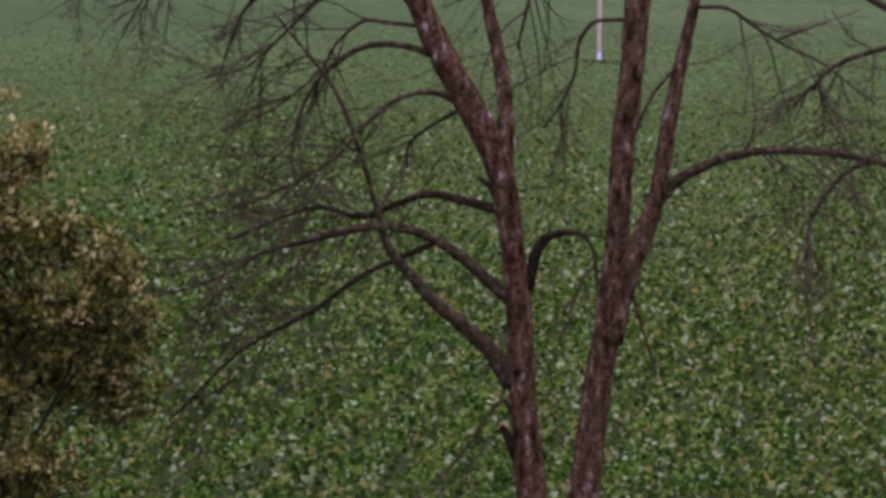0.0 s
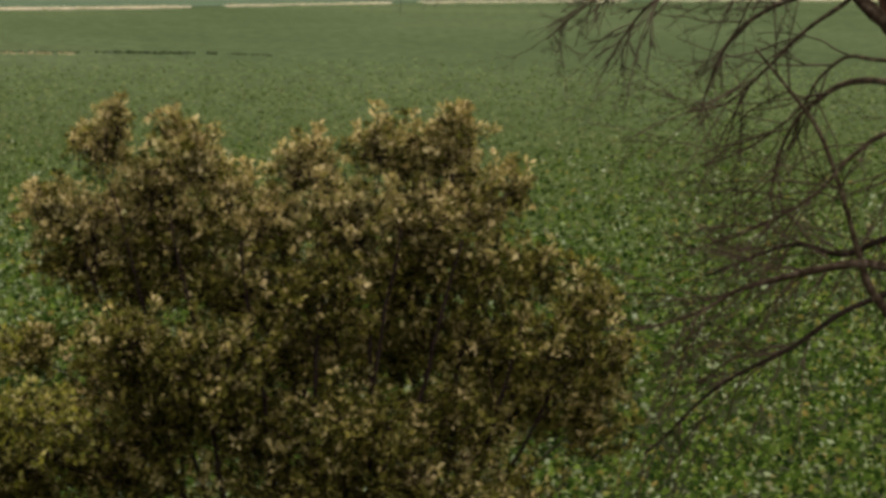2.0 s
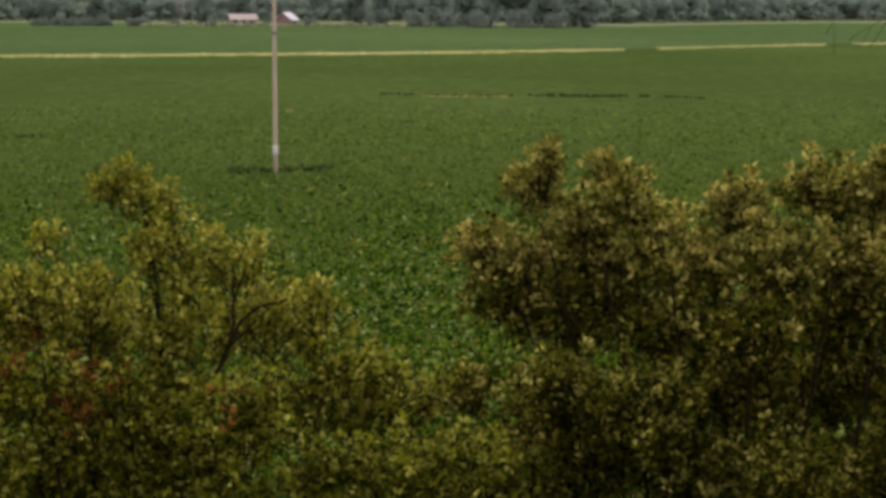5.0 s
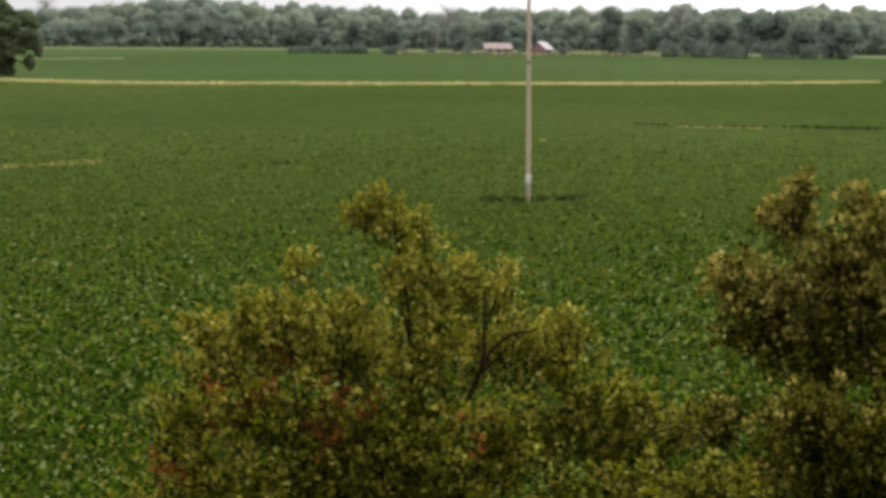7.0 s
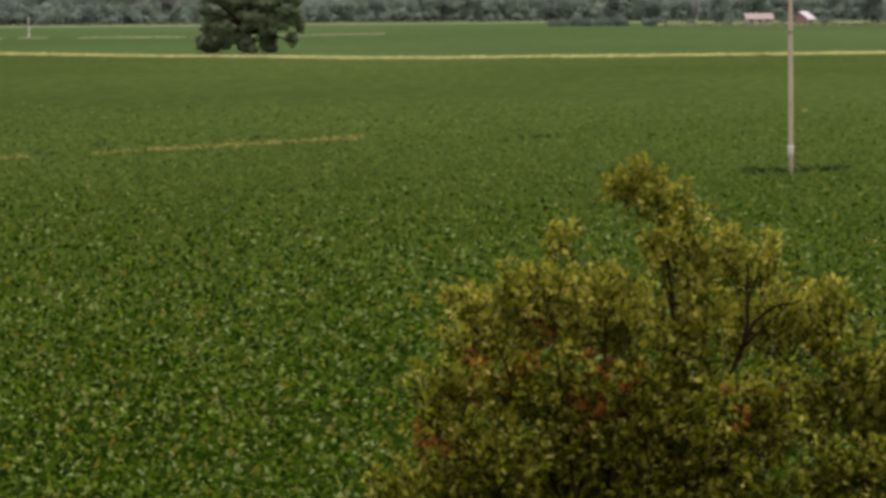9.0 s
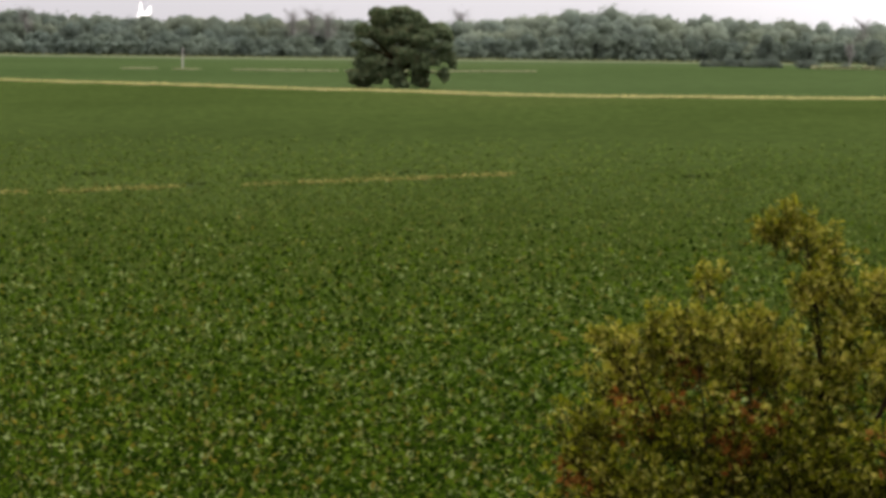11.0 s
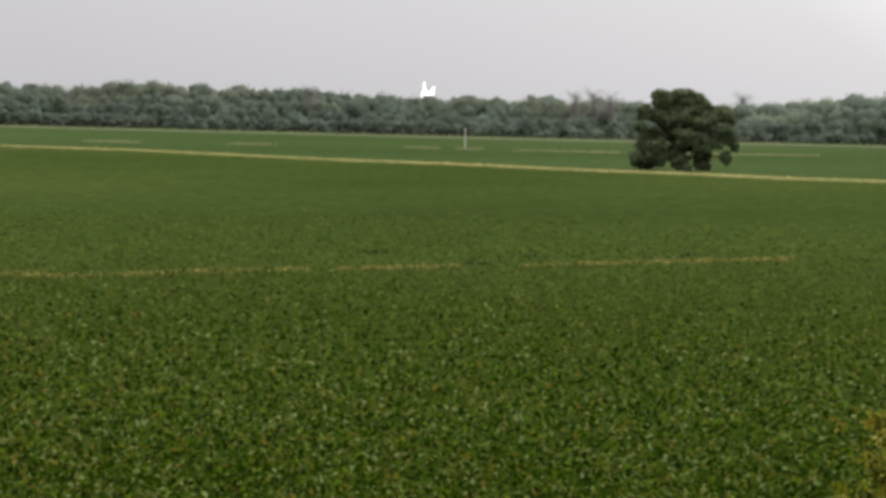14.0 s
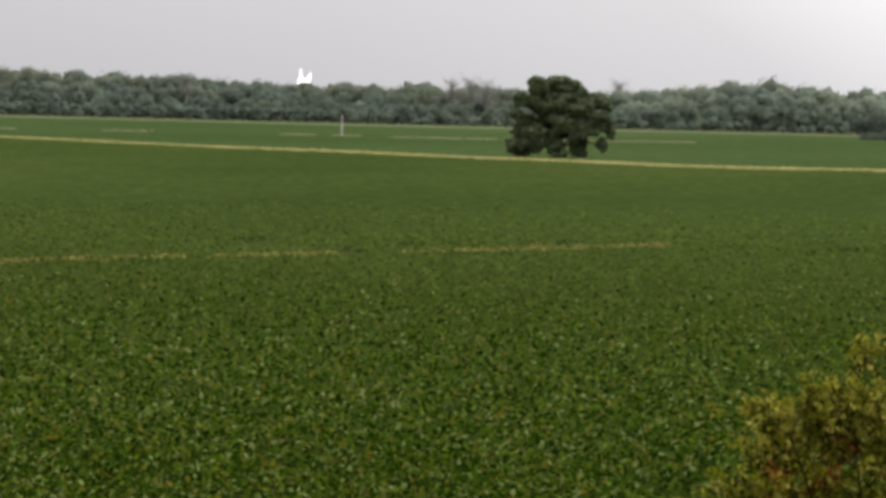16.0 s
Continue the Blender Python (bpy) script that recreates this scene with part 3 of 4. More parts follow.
for b in np.arange(-26, 26, 0.22):
    k = woods_edge(b) / 1495
    g = ground_at(b, 1610 * k)
    (deep if b < HAZE_EDGE else back).append(crown(g.x, g.y, 0.4, 6.5 + (woods_height(b) * 0.9 - 6.5) * k, 8.0, 24, 1.2, r, 1.0))
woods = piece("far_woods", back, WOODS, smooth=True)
clearer_woods = piece("far_woods", deep, CLEARER_WOODS, smooth=True)
tagged(clearer_woods, "less hazy grey-green mixed woods behind the far crop", "woods", kind="stuff")
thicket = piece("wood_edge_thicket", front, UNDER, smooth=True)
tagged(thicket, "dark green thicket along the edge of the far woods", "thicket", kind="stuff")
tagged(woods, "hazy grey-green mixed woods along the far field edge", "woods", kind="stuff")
low = []
for b in np.arange(-26, -14.4, 0.10):
    g = ground_at(b + r.uniform(-0.05, 0.05), woods_edge(b) - 14 + r.uniform(-6, 6))
    low.append(crown(g.x, g.y, 0.3, r.uniform(5.5, 7.5), r.uniform(2.5, 4.0), 70, 1.1, r))
for b in np.arange(-14.4, 12, 0.16):
    if r.random() < 0.55:
        g = ground_at(b + r.uniform(-0.05, 0.05), woods_edge(b) - 14 + r.uniform(-6, 6))
        low.append(crown(g.x, g.y, 0.3, r.uniform(3.0, 6.0), r.uniform(2.0, 4.0), 60, 1.1, r))
under = piece("woods_undergrowth", low, UNDER)
tagged(under, "dark low growth along the foot of the woods", "undergrowth", kind="stuff")


def bare_far_tree(bearing, dist, height, seed, label="pale bare tree standing among the far woods", group="bare trees in the far woods"):
    rr = np.random.default_rng(seed)
    t = tagged(new("bare_tree"), label, "tree", group)
    t.matrix_world = facing(bearing, dist)
    piece("trunk", tube_arrays(curve_points([(0, 0, 0, 0.45), (0.2, 0, height * 0.4, 0.35), (0, 0, height * 0.95, 0.12)]), 6), PALE_TWIG, t)
    tw = []
    for _ in range(210):
        z = height * rr.uniform(0.35, 0.9)
        a, l = rr.uniform(0, 6.28), height * rr.uniform(0.12, 0.3)
        dx, dy = math.cos(a) * l * 0.7, math.sin(a) * l * 0.7
        tw.append(tube_arrays(curve_points([(0, 0, z, 0.07), (dx * 0.6, dy * 0.6, z + l * 0.3, 0.05), (dx * 1.2, dy * 1.2, z + l * 0.7, 0.03)], 2), 3))
    piece("branchwork", tw, PALE_TWIG, t, kind="stuff")


for i, (b, h) in enumerate(((-13.4, 22.5), (-13.05, 23.5), (-12.75, 22), (-10.35, 24), (-18.2, 21.5), (-3.1, 21), (1.1, 22), (7.6, 20))):
    bare_far_tree(b, woods_edge(b) + (12 if i != 3 else 40), 6.5 + (h - 6.5) * woods_edge(b) / 1495, 90 + i)


bare_far_tree(-3.32, 1075, 8.5, 99, "pale dead tree beside the far farmstead", "")


def dark_far_tree(name, bearing, dist, height, radius, n, seed, label, group=""):
    rr = np.random.default_rng(seed)
    t = tagged(new(name), label, "shrub" if height < 5 else "tree", group)
    t.matrix_world = facing(bearing, dist)
    if height >= 5:
        piece("trunk", tube_arrays(curve_points([(0, 0, 0, 0.5), (0.1, 0, height * 0.3, 0.4), (0, 0, height * 0.7, 0.2)]), 6), STEM, t)
    piece("crown", crown(0, 0, 0.5 if height < 5 else height * 0.03, height, radius, n, min(1.0, height * 0.2), rr, 0.0 if height < 5 else 0.7), DARKWOOD, t)
    return t


FARM = "dark trees of the far farmstead"
for i, (b, d, h, w) in enumerate(((-4.8, 1100, 11.5, 4.2), (-2.9, 1090, 11, 4.5), (-2.2, 1110, 12.5, 5), (-0.15, 1100, 17.3, 6.0), (0.35, 1090, 13, 4.6), (1.4, 1020, 12, 6), (1.9, 1000, 11, 5), (2.3, 985, 14, 5),
                                  (2.75, 970, 14.5, 6), (3.3, 960, 12, 5), (3.75, 955, 13, 5), (4.05, 953, 9, 4))):
    dark_far_tree("tree", b, d, h, w, 420, 200 + i, "dark green tree beside a far farmstead", FARM)
for i, (b, d, h, w) in enumerate(tuple((b, 1075 - 12 * (b + 5.9), 2.5 + 0.5 * math.sin(b * 9), 2.3) for b in (-5.9, -5.78, -5.66, -5.52, -5.4, -5.28, -5.14, -5.02, -4.9, -4.76, -4.62, -4.2, -4.08, -3.96)) + (
                                  (-0.95, 1030, 2.8, 2.2), (-1.75, 1042, 2.2, 2.0), (-2.72, 1040, 2.4, 2.6), (-1.0, 1050, 2.4, 2.2), (-3.4, 1036, 2.0, 2.2), (0.1, 1020, 2.9, 3.0),
                                  (0.9, 1010, 4.2, 4), (1.5, 985, 4.0, 5), (2.1, 960, 4.2, 5), (2.8, 950, 4.0, 5), (3.5, 945, 3.6, 4))):
    dark_far_tree("shrub", b, d, h, w, 320, 300 + i, "dark rounded shrub in a far farm hedge", "shrubs of the far farm hedge")


def farm_building(name, bearing, dist, w, dpt, eaves, ridge, wall_mat, roof_mat, label, turn):
    t = tagged(new(name), label, name.replace("_", " "))
    t.matrix_world = facing(bearing, dist) @ pose(0, 0, 0, 0, 0, turn)
    bm = bmesh.new()
    x, y = w / 2, dpt / 2
    vs = [bm.verts.new(c) for c in ((-x, -y, 0), (x, -y, 0), (x, y, 0), (-x, y, 0), (-x, -y, eaves), (x, -y, eaves), (x, y, eaves), (-x, y, eaves), (-x, 0, ridge), (x, 0, ridge))]
    for q in ((0, 1, 5, 4), (2, 3, 7, 6), (0, 4, 8, 7, 3), (1, 2, 6, 9, 5), (3, 2, 1, 0)):
        bm.faces.new([vs[i] for i in q])
    part("wall", bm, wall_mat, t)
    for s in (-1, 1):
        bm = bmesh.new()
        o = 0.5
        k = (ridge - eaves) / y
        a = [(-x - o, 0, ridge + 0.06), (x + o, 0, ridge + 0.06), (x + o, s * (y + o), eaves - k * o + 0.06), (-x - o, s * (y + o), eaves - k * o + 0.06)]
        lo = [bm.verts.new(c) for c in a]
        hi = [bm.verts.new((c[0], c[1], c[2] + 0.18)) for c in a]
        bm.faces.new(lo)
        bm.faces.new(hi[::-1])
        for i in range(4):
            bm.faces.new((lo[i], lo[(i + 1) % 4], hi[(i + 1) % 4], hi[i]))
        bmesh.ops.recalc_face_normals(bm, faces=bm.faces)
        part("roof", bm, roof_mat, t)
    part("door", block(-0.6, -y - 0.08, 0.3, 0.6, -y + 0.02, 2.4), DARK_GLASS, t)
    for k in (-0.32, 0.3):
        part("window", block(k * w - 0.5, -y - 0.08, 1.2, k * w + 0.5, -y + 0.02, 2.3), DARK_GLASS, t)
    return t


farm_building("farmhouse", -2.2, 1060, 8.6, 6, 2.5, 4.2, TAN_WALL, PINK_ROOF, "low tan farmhouse with a faded pink-brown roof", 8)
farm_building("barn", -1.40, 1056, 5.0, 6, 2.5, 4.7, RED_WALL, WHITE_ROOF, "red barn with a pale metal roof", 62)
farm_building("shed", 3.78, 1010, 3.0, 3, 2.0, 2.8, TAN_WALL, PINK_ROOF, "small pale shed under dark trees", 15)
yard = piece("farmyard_grass", [bank(bearing_row((-3.9, 1020), (0.6, 1005)), 20, 1.0, 6, 1.0, 81)], PALE_GRASS)
scrub = piece("farmyard_scrub", [bank(bearing_row((-4.0, 1032), (0.9, 1015)), 12, 1.5, 8, 0.9, 83, -0.3)], PALE_STRAW)
tagged(scrub, "tan dry scrub round the farm buildings", "scrub", kind="stuff")
tagged(yard, "pale dry grass in front of the farm buildings", "grass", kind="stuff")

# ---- bright white shape over the woods ----
flare = tagged(new("flare"), "bright white shape rising in two tongues behind the treetops", "flare")
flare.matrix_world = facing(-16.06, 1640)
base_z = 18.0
# stack added unseen behind the woods so the tongues do not float
piece("stack", tube_arrays(curve_points([(-0.2, 0, 0, 1.5), (-0.2, 0, base_z * 0.5, 1.3), (-0.2, 0, base_z + 0.6, 1.2)], 3), 12), GREY_WOOD, flare, "tall grey metal stack")
piece("flame", tube_arrays(curve_points([(-2.2, 0, base_z, 1.1), (-2.5, 0, base_z + 2.6, 1.1), (-1.9, 0, base_z + 5.0, 0.7), (-2.3, 0, base_z + 7.2, 0.45), (-2.0, 0, base_z + 9.4, 0.1)]), 10, 0.12), WHITE_GLOW, flare)
piece("flame", tube_arrays(curve_points([(1.2, 0, base_z, 1.0), (1.5, 0, base_z + 2.4, 1.2), (2.2, 0, base_z + 4.4, 0.95), (2.6, 0, base_z + 6.0, 0.5), (2.7, 0, base_z + 7.4, 0.1)]), 10, 0.12), WHITE_GLOW, flare)
piece("flame", tube_arrays(curve_points([(-3.2, 0, base_z, 0.9), (-0.5, 0, base_z + 2.4, 1.3), (2.4, 0, base_z + 1.6, 1.0)]), 10, 0.12), WHITE_GLOW, flare)

# ---- poles and wires ----


def utility_pole(bearing, dist, height, radius, lean, label, sleeve=True, wood=POLE_WOOD, band=False, sleeve_z=1.05):
    t = tagged(new("utility_pole"), label, "utility pole", "utility poles in the fields")
    t.matrix_world = facing(bearing, dist) @ pose(0, 0, 0, 0, lean, 0)
    piece("pole", tube_arrays(curve_points([(0, 0, 0, radius * 1.12), (0, 0, height * 0.5, radius), (0, 0, height, radius * 0.75)], 4), 14, 0.01), wood, t, smooth=True)
    if sleeve:
        piece("sleeve", tube_arrays(curve_points([(0, 0, sleeve_z, radius * 1.26), (0, 0, sleeve_z + 0.17, radius * 1.26), (0, 0, sleeve_z + 0.35, radius * 1.22)], 2), 14), WHITE_PAINT, t, "white plastic sleeve")
    if band:
        piece("band", tube_arrays(curve_points([(0, 0, 5.5, radius * 1.25), (0, 0, 5.56, radius * 1.25), (0, 0, 5.62, radius * 1.25)], 2), 14), DARK_METAL, t, "dark metal band")
    if radius > 0.15:
        return t
    part("cross_arm", block(-1.1, -0.06, height - 0.5, 1.1, 0.06, height - 0.36, 0.01), wood, t)
    for x in (-1.0, 0.0, 1.0):
        z = height - 0.36 if x else height
        piece("insulator", tube_arrays(curve_points([(x, 0, z, 0.03), (x, 0, z + 0.08, 0.05), (x, 0, z + 0.16, 0.03)], 2), 8), WHITE_PAINT, t)
    return t


utility_pole(-1.61, 117.0, 9.5, 0.079, -0.3, "weathered tan wooden utility pole with a white sleeve in the soybeans", band=True)
utility_pole(20.83, 152, 9.5, 0.085, 0, "pale utility pole with a white foot in the soybeans", wood=BLEACHED_WOOD, sleeve_z=0.52)
utility_pole(-15.37, 720, 5.2, 0.155, 0, "short whitish pole in the far crop", False, WHITE_PAINT)
for b in (-19.31, -16.97):
    utility_pole(b, 1470, 10.5, 0.35, 0, "brown utility pole before the far woods", False, GREY_WOOD)
for hz in (9.9, 10.6):
    a, b = ground_at(-19.31, 1470), ground_at(-16.97, 1470)
    way = b - a
    for k in (-1.0, 0.0, 1.0):
        p0, p1 = a + way * k, a + way * (k + 1)
        wire = piece("overhead_wire", tube_arrays(curve_points([(*(p0.lerp(p1, s).xy), hz - 1.1 * 4 * s * (1 - s), 0.07) for s in (0, 0.25, 0.5, 0.75, 1)], 3), 4), WIRE)
        tagged(wire, "thin overhead wire sagging between the far poles", "wire", "overhead wires")

# ---- the lone tree ----


def lone_tree(bearing, dist):
    rr = np.random.default_rng(17)
    t = tagged(new("broadleaf_tree"), "broad dark green tree standing alone by the grass strip", "tree")
    t.matrix_world = facing(bearing, dist)
    piece("trunk", tube_arrays(curve_points([(0, 0, 0, 0.62), (0.05, 0, 1.2, 0.5), (0.0, 0, 2.6, 0.46), (-0.1, 0, 5, 0.32), (0.2, 0, 8.5, 0.12)]), 12, 0.04), STEM, t)
    lobes = [(-1.0, 10.9, 2.5, 1.04), (-3.2, 10.4, 1.66, 1.25), (1.4, 10.1, 1.87, 1.25), (2.8, 9.5, 1.25, 1.25), (-5.7, 8.4, 0.92, 1.04), (-6.2, 6.4, 0.83, 0.54), (5.1, 8.7, 1.58, 0.92), (6.7, 7.9, 0.75, 0.75), (-2.4, 8.0, 2.41, 1.33),
             (0.5, 8.0, 2.83, 1.58), (3.4, 7.1, 1.58, 1.33), (6.1, 6.4, 1.33, 0.83), (-4.5, 5.3, 1.75, 1.08), (-1.6, 5.2, 2.29, 1.08), (1.3, 5.1, 2.29, 1.33), (4.7, 4.6, 1.87, 1.0), (7.2, 4.2, 0.58, 1.25), (-6.6, 2.0, 1.25, 1.08),
             (-4.3, 2.3, 1.87, 1.16), (-5.5, 1.0, 1.46, 0.67), (-3.0, 2.7, 1.46, 0.75), (-0.2, 2.0, 1.33, 1.5), (0.2, 0.7, 0.92, 0.62), (2.8, 2.2, 1.33, 1.75), (6.1, 2.2, 0.67, 1.0), (2.6, 3.9, 1.66, 1.04), (-2.0, 3.5, 1.66, 0.75), (-3.1, 2.4, 1.2, 0.8), (-5.3, 3.8, 1.3, 0.9), (-3.4, 3.9, 1.4, 0.8)]
    leaves = []
    for x, z, rx, rz in lobes:
        rx, rz = rx * 1.24, rz * 1.38
        y = rr.uniform(-2.6, 2.6) * (1 - abs(x) / 12)
        k = int(2100 * rx * rz / 3) + 120
        for sub in range(18):
            c = np.array([x, y, z]) + unit(rr.normal(size=3)) * [rx * 0.78, rx * 0.7, rz * 0.74] * rr.uniform(0.4, 1.05)
            m = k // 18
            u = unit(rr.normal(size=(m, 3)))
            q = c + u * (rr.uniform(0.35, 1, m)[:, None] ** 0.5) * [rx * 0.37, rx * 0.42, rz * 0.34]
            face = unit(u + rr.normal(size=(m, 3)) * 0.5)
            leaves.append(leaf_arrays(q, np.cross(face, rr.normal(size=(m, 3))), 0.38 * rr.uniform(0.7, 1.3, m), 0.29, 0.15, face))
        s = 2.2 + 0.35 * z * rr.uniform(0.4, 1)
        piece("limb", tube_arrays(curve_points([(0, 0, min(s, z * 0.8), 0.2), (x * 0.5, y * 0.5, (s + z) / 2 + 0.4, 0.12), (x, y, z, 0.04)], 4), 6), STEM, t)
    piece("crown", leaves, OAK, t)


lone_tree(-11.42, 450)

# ---- shrubs at the near field edge ----


def shrub(name, bearing, dist, lobes, stems, leaf_mat, tip_mat, label, seed, leaf=0.05, density=1.0, rust=(), young=0.8, young_from=4.2, low_young=0.2, stem_mat=STEM, loose=False):
    """A many-stemmed shrub. lobes: leafy masses (x, z, half width, half height) across the line of sight; stems: rows of (x, y, z, radius)."""
    rr = np.random.default_rng(seed)
    t = tagged(new(name), label, "shrub")
    t.matrix_world = facing(bearing, dist)
    paths = []
    for rows in stems:
        pts = curve_points(rows, 6)
        pts[1:, :3] += rr.normal(size=(len(pts) - 1, 3)) * 0.008
        paths.append(pts)
        piece("stem", tube_arrays(pts, 7, 0.06), stem_mat, t)
    trunk = np.vstack(paths)
    twigs, leaves, tips, rusty = [], [], [], []

    def sprig(base, end, young_share):
        """A thin twig set with leaves in whorls, closer together towards its end."""
        way, length = unit(end - base), np.linalg.norm(end - base)
        bend = rr.normal(size=3) * 0.07 * length + [0, 0, -0.04 * length]
        s = np.linspace(0, 1, 3)[:, None]
        line = base + (end - base) * s + bend * 4 * s * (1 - s)
        twigs.append(tube_arrays(np.column_stack([line, np.linspace(0.0065, 0.002, 3)]), 3))
        k = max(4, int(length / 0.030))
        h = np.sort(rr.uniform(0.12, 1.0, k)) ** 0.8
        node = base + (end - base) * h[:, None] + bend * (4 * h * (1 - h))[:, None]
        per = rr.integers(1, 4, k)
        per[-1] += 3
        at, hh = np.repeat(node, per, axis=0), np.repeat(h, per)
        m = len(at)
        out = unit(np.cross(way, rr.normal(size=(m, 3))))
        d = out * 0.8 + way * (0.25 + 0.5 * hh)[:, None] + rr.normal(size=(m, 3)) * 0.3 + [0, 0, 0.1]
        size = leaf * rr.uniform(0.55, 1.3, m)
        arrays = leaf_arrays(at + out * rr.uniform(0, 0.03, m)[:, None], d, size, size * rr.uniform(0.45, 0.7, m), 0.2)
        c = node[k // 2]
        if any((c[0] - q[0]) ** 2 + (c[2] - q[1]) ** 2 < (q[2] * 1.35) ** 2 for q in rust) and rr.random() < 0.30:
            rusty.append(arrays)
        elif rr.random() < young_share:
            tips.append(arrays)
        else:
            leaves.append(arrays)

    top = max(l[1] for l in lobes)
    for x, z, rx, rz in lobes:
        reach = 0.25 + 0.75 * min(1.0, (top - z) / 1.6)
        y0 = rr.uniform(-reach, reach * 0.8)
        ry = max(rx, 0.16) * 0.9
        heart = np.array([x, y0, z])
        # the branch that carries this mass, from the nearest stem lower down
        low = trunk[trunk[:, 2] < max(z - rz - 0.15, 0.5)]
        q = low[np.argmin(np.linalg.norm((low[:, :3] - heart) * [1.0, 0.7, 0.8], axis=1))]
        mid = (q[:3] + heart) / 2 + rr.normal(size=3) * [0.06, 0.05, 0.03]
        reachtop = heart + [0, 0, rz * 0.4]
        r0 = min(q[3] * 0.7, 0.017)
        piece("branch", tube_arrays(curve_points([(*q[:3], r0), (*mid, r0 * 0.7), (*heart, r0 * 0.45), (*reachtop, 0.003)], 4), 5), stem_mat, t)
        root = heart - [(x - q[0]) * 0.4, 0, rz + 0.25]
        high = z > young_from
        for _ in range(int(330 * density * rx * rz) + 6):
            # thick in the middle of the mass, thinning out to single shoots at its rim
            u = rr.normal(size=3) * (0.50 if high and loose else 0.47)
            u = u / max(1.0, np.linalg.norm(u) / 1.25)
            end = heart + u * [rx + 0.05, ry + 0.05, rz * 0.93 + 0.02 if loose else rz + 0.03]
            way = unit(unit(end - root) * 0.6 + [u[0] * 0.35, u[1] * 0.3, 0.15] + rr.normal(size=3) * 0.4)
            length = rr.uniform(0.14, 0.40) * min(1.0, 0.6 + rx)
            # light leaves gather high and thin out low, which also paints in shade
            sprig(end - way * length, end, young * (0.95 if high and u[2] > -0.2 else 0.55 if high else low_young if u[2] > 0.2 else low_young * 0.35))
        for _ in range(int(32 * density * (rx + 0.08)) if high and loose else 0):
            # loose shoots down the branch that carries the mass
            base = mid + (heart - mid) * rr.uniform(0.0, 0.6) + rr.normal(size=3) * [0.09, 0.09, 0.05]
            sprig(base, base + unit(unit(heart - mid) + rr.normal(size=3) * 0.55) * rr.uniform(0.14, 0.30), young * 0.8)
        for _ in range(rr.integers(5, 9) if high and loose else rr.integers(2, 5) if high else 2):
            # a leading shoot at the rim
            a = rr.uniform(-1.1, 1.1)
            end = heart + np.array([math.sin(a) * rx * 1.1, rr.normal() * 0.1, math.cos(a) * rz * 1.12 + (rr.uniform(0.0, 0.10) if high and loose else 0)])
            sprig(end - unit(end - root + rr.normal(size=3) * 0.1) * rr.uniform(0.25, 0.45), end, young)
    piece("twig_mass", twigs, stem_mat, t, kind="stuff")
    piece("foliage", leaves, leaf_mat, t, kind="stuff")
    piece("tip_foliage", tips, tip_mat, t, "lighter young leaves at the shoot tips, kept few where shade falls", kind="stuff")
    if rusty:
        piece("withered_foliage", rusty, RUST, t, "rust-red withered leaves", kind="stuff")
    return t


def fan_stems(seed, foot, tops, radius):
    """Stems that rise from a narrow foot and lean apart; tops: (x, y, z)."""
    rr = np.random.default_rng(seed)
    rows = []
    for x, y, z in tops:
        f = foot + rr.uniform(-0.25, 0.25) + x * 0.22
        r = radius * rr.uniform(0.75, 1.2)
        rows.append([(f, y * 0.2, -0.05, r * 1.3), (f + (x - f) * 0.28 + rr.normal() * 0.05, y * 0.45, z * 0.34, r), (f + (x - f) * 0.66 + rr.normal() * 0.06, y * 0.8, z * 0.70, r * 0.72), (x, y, z, r * 0.3)])
    return rows


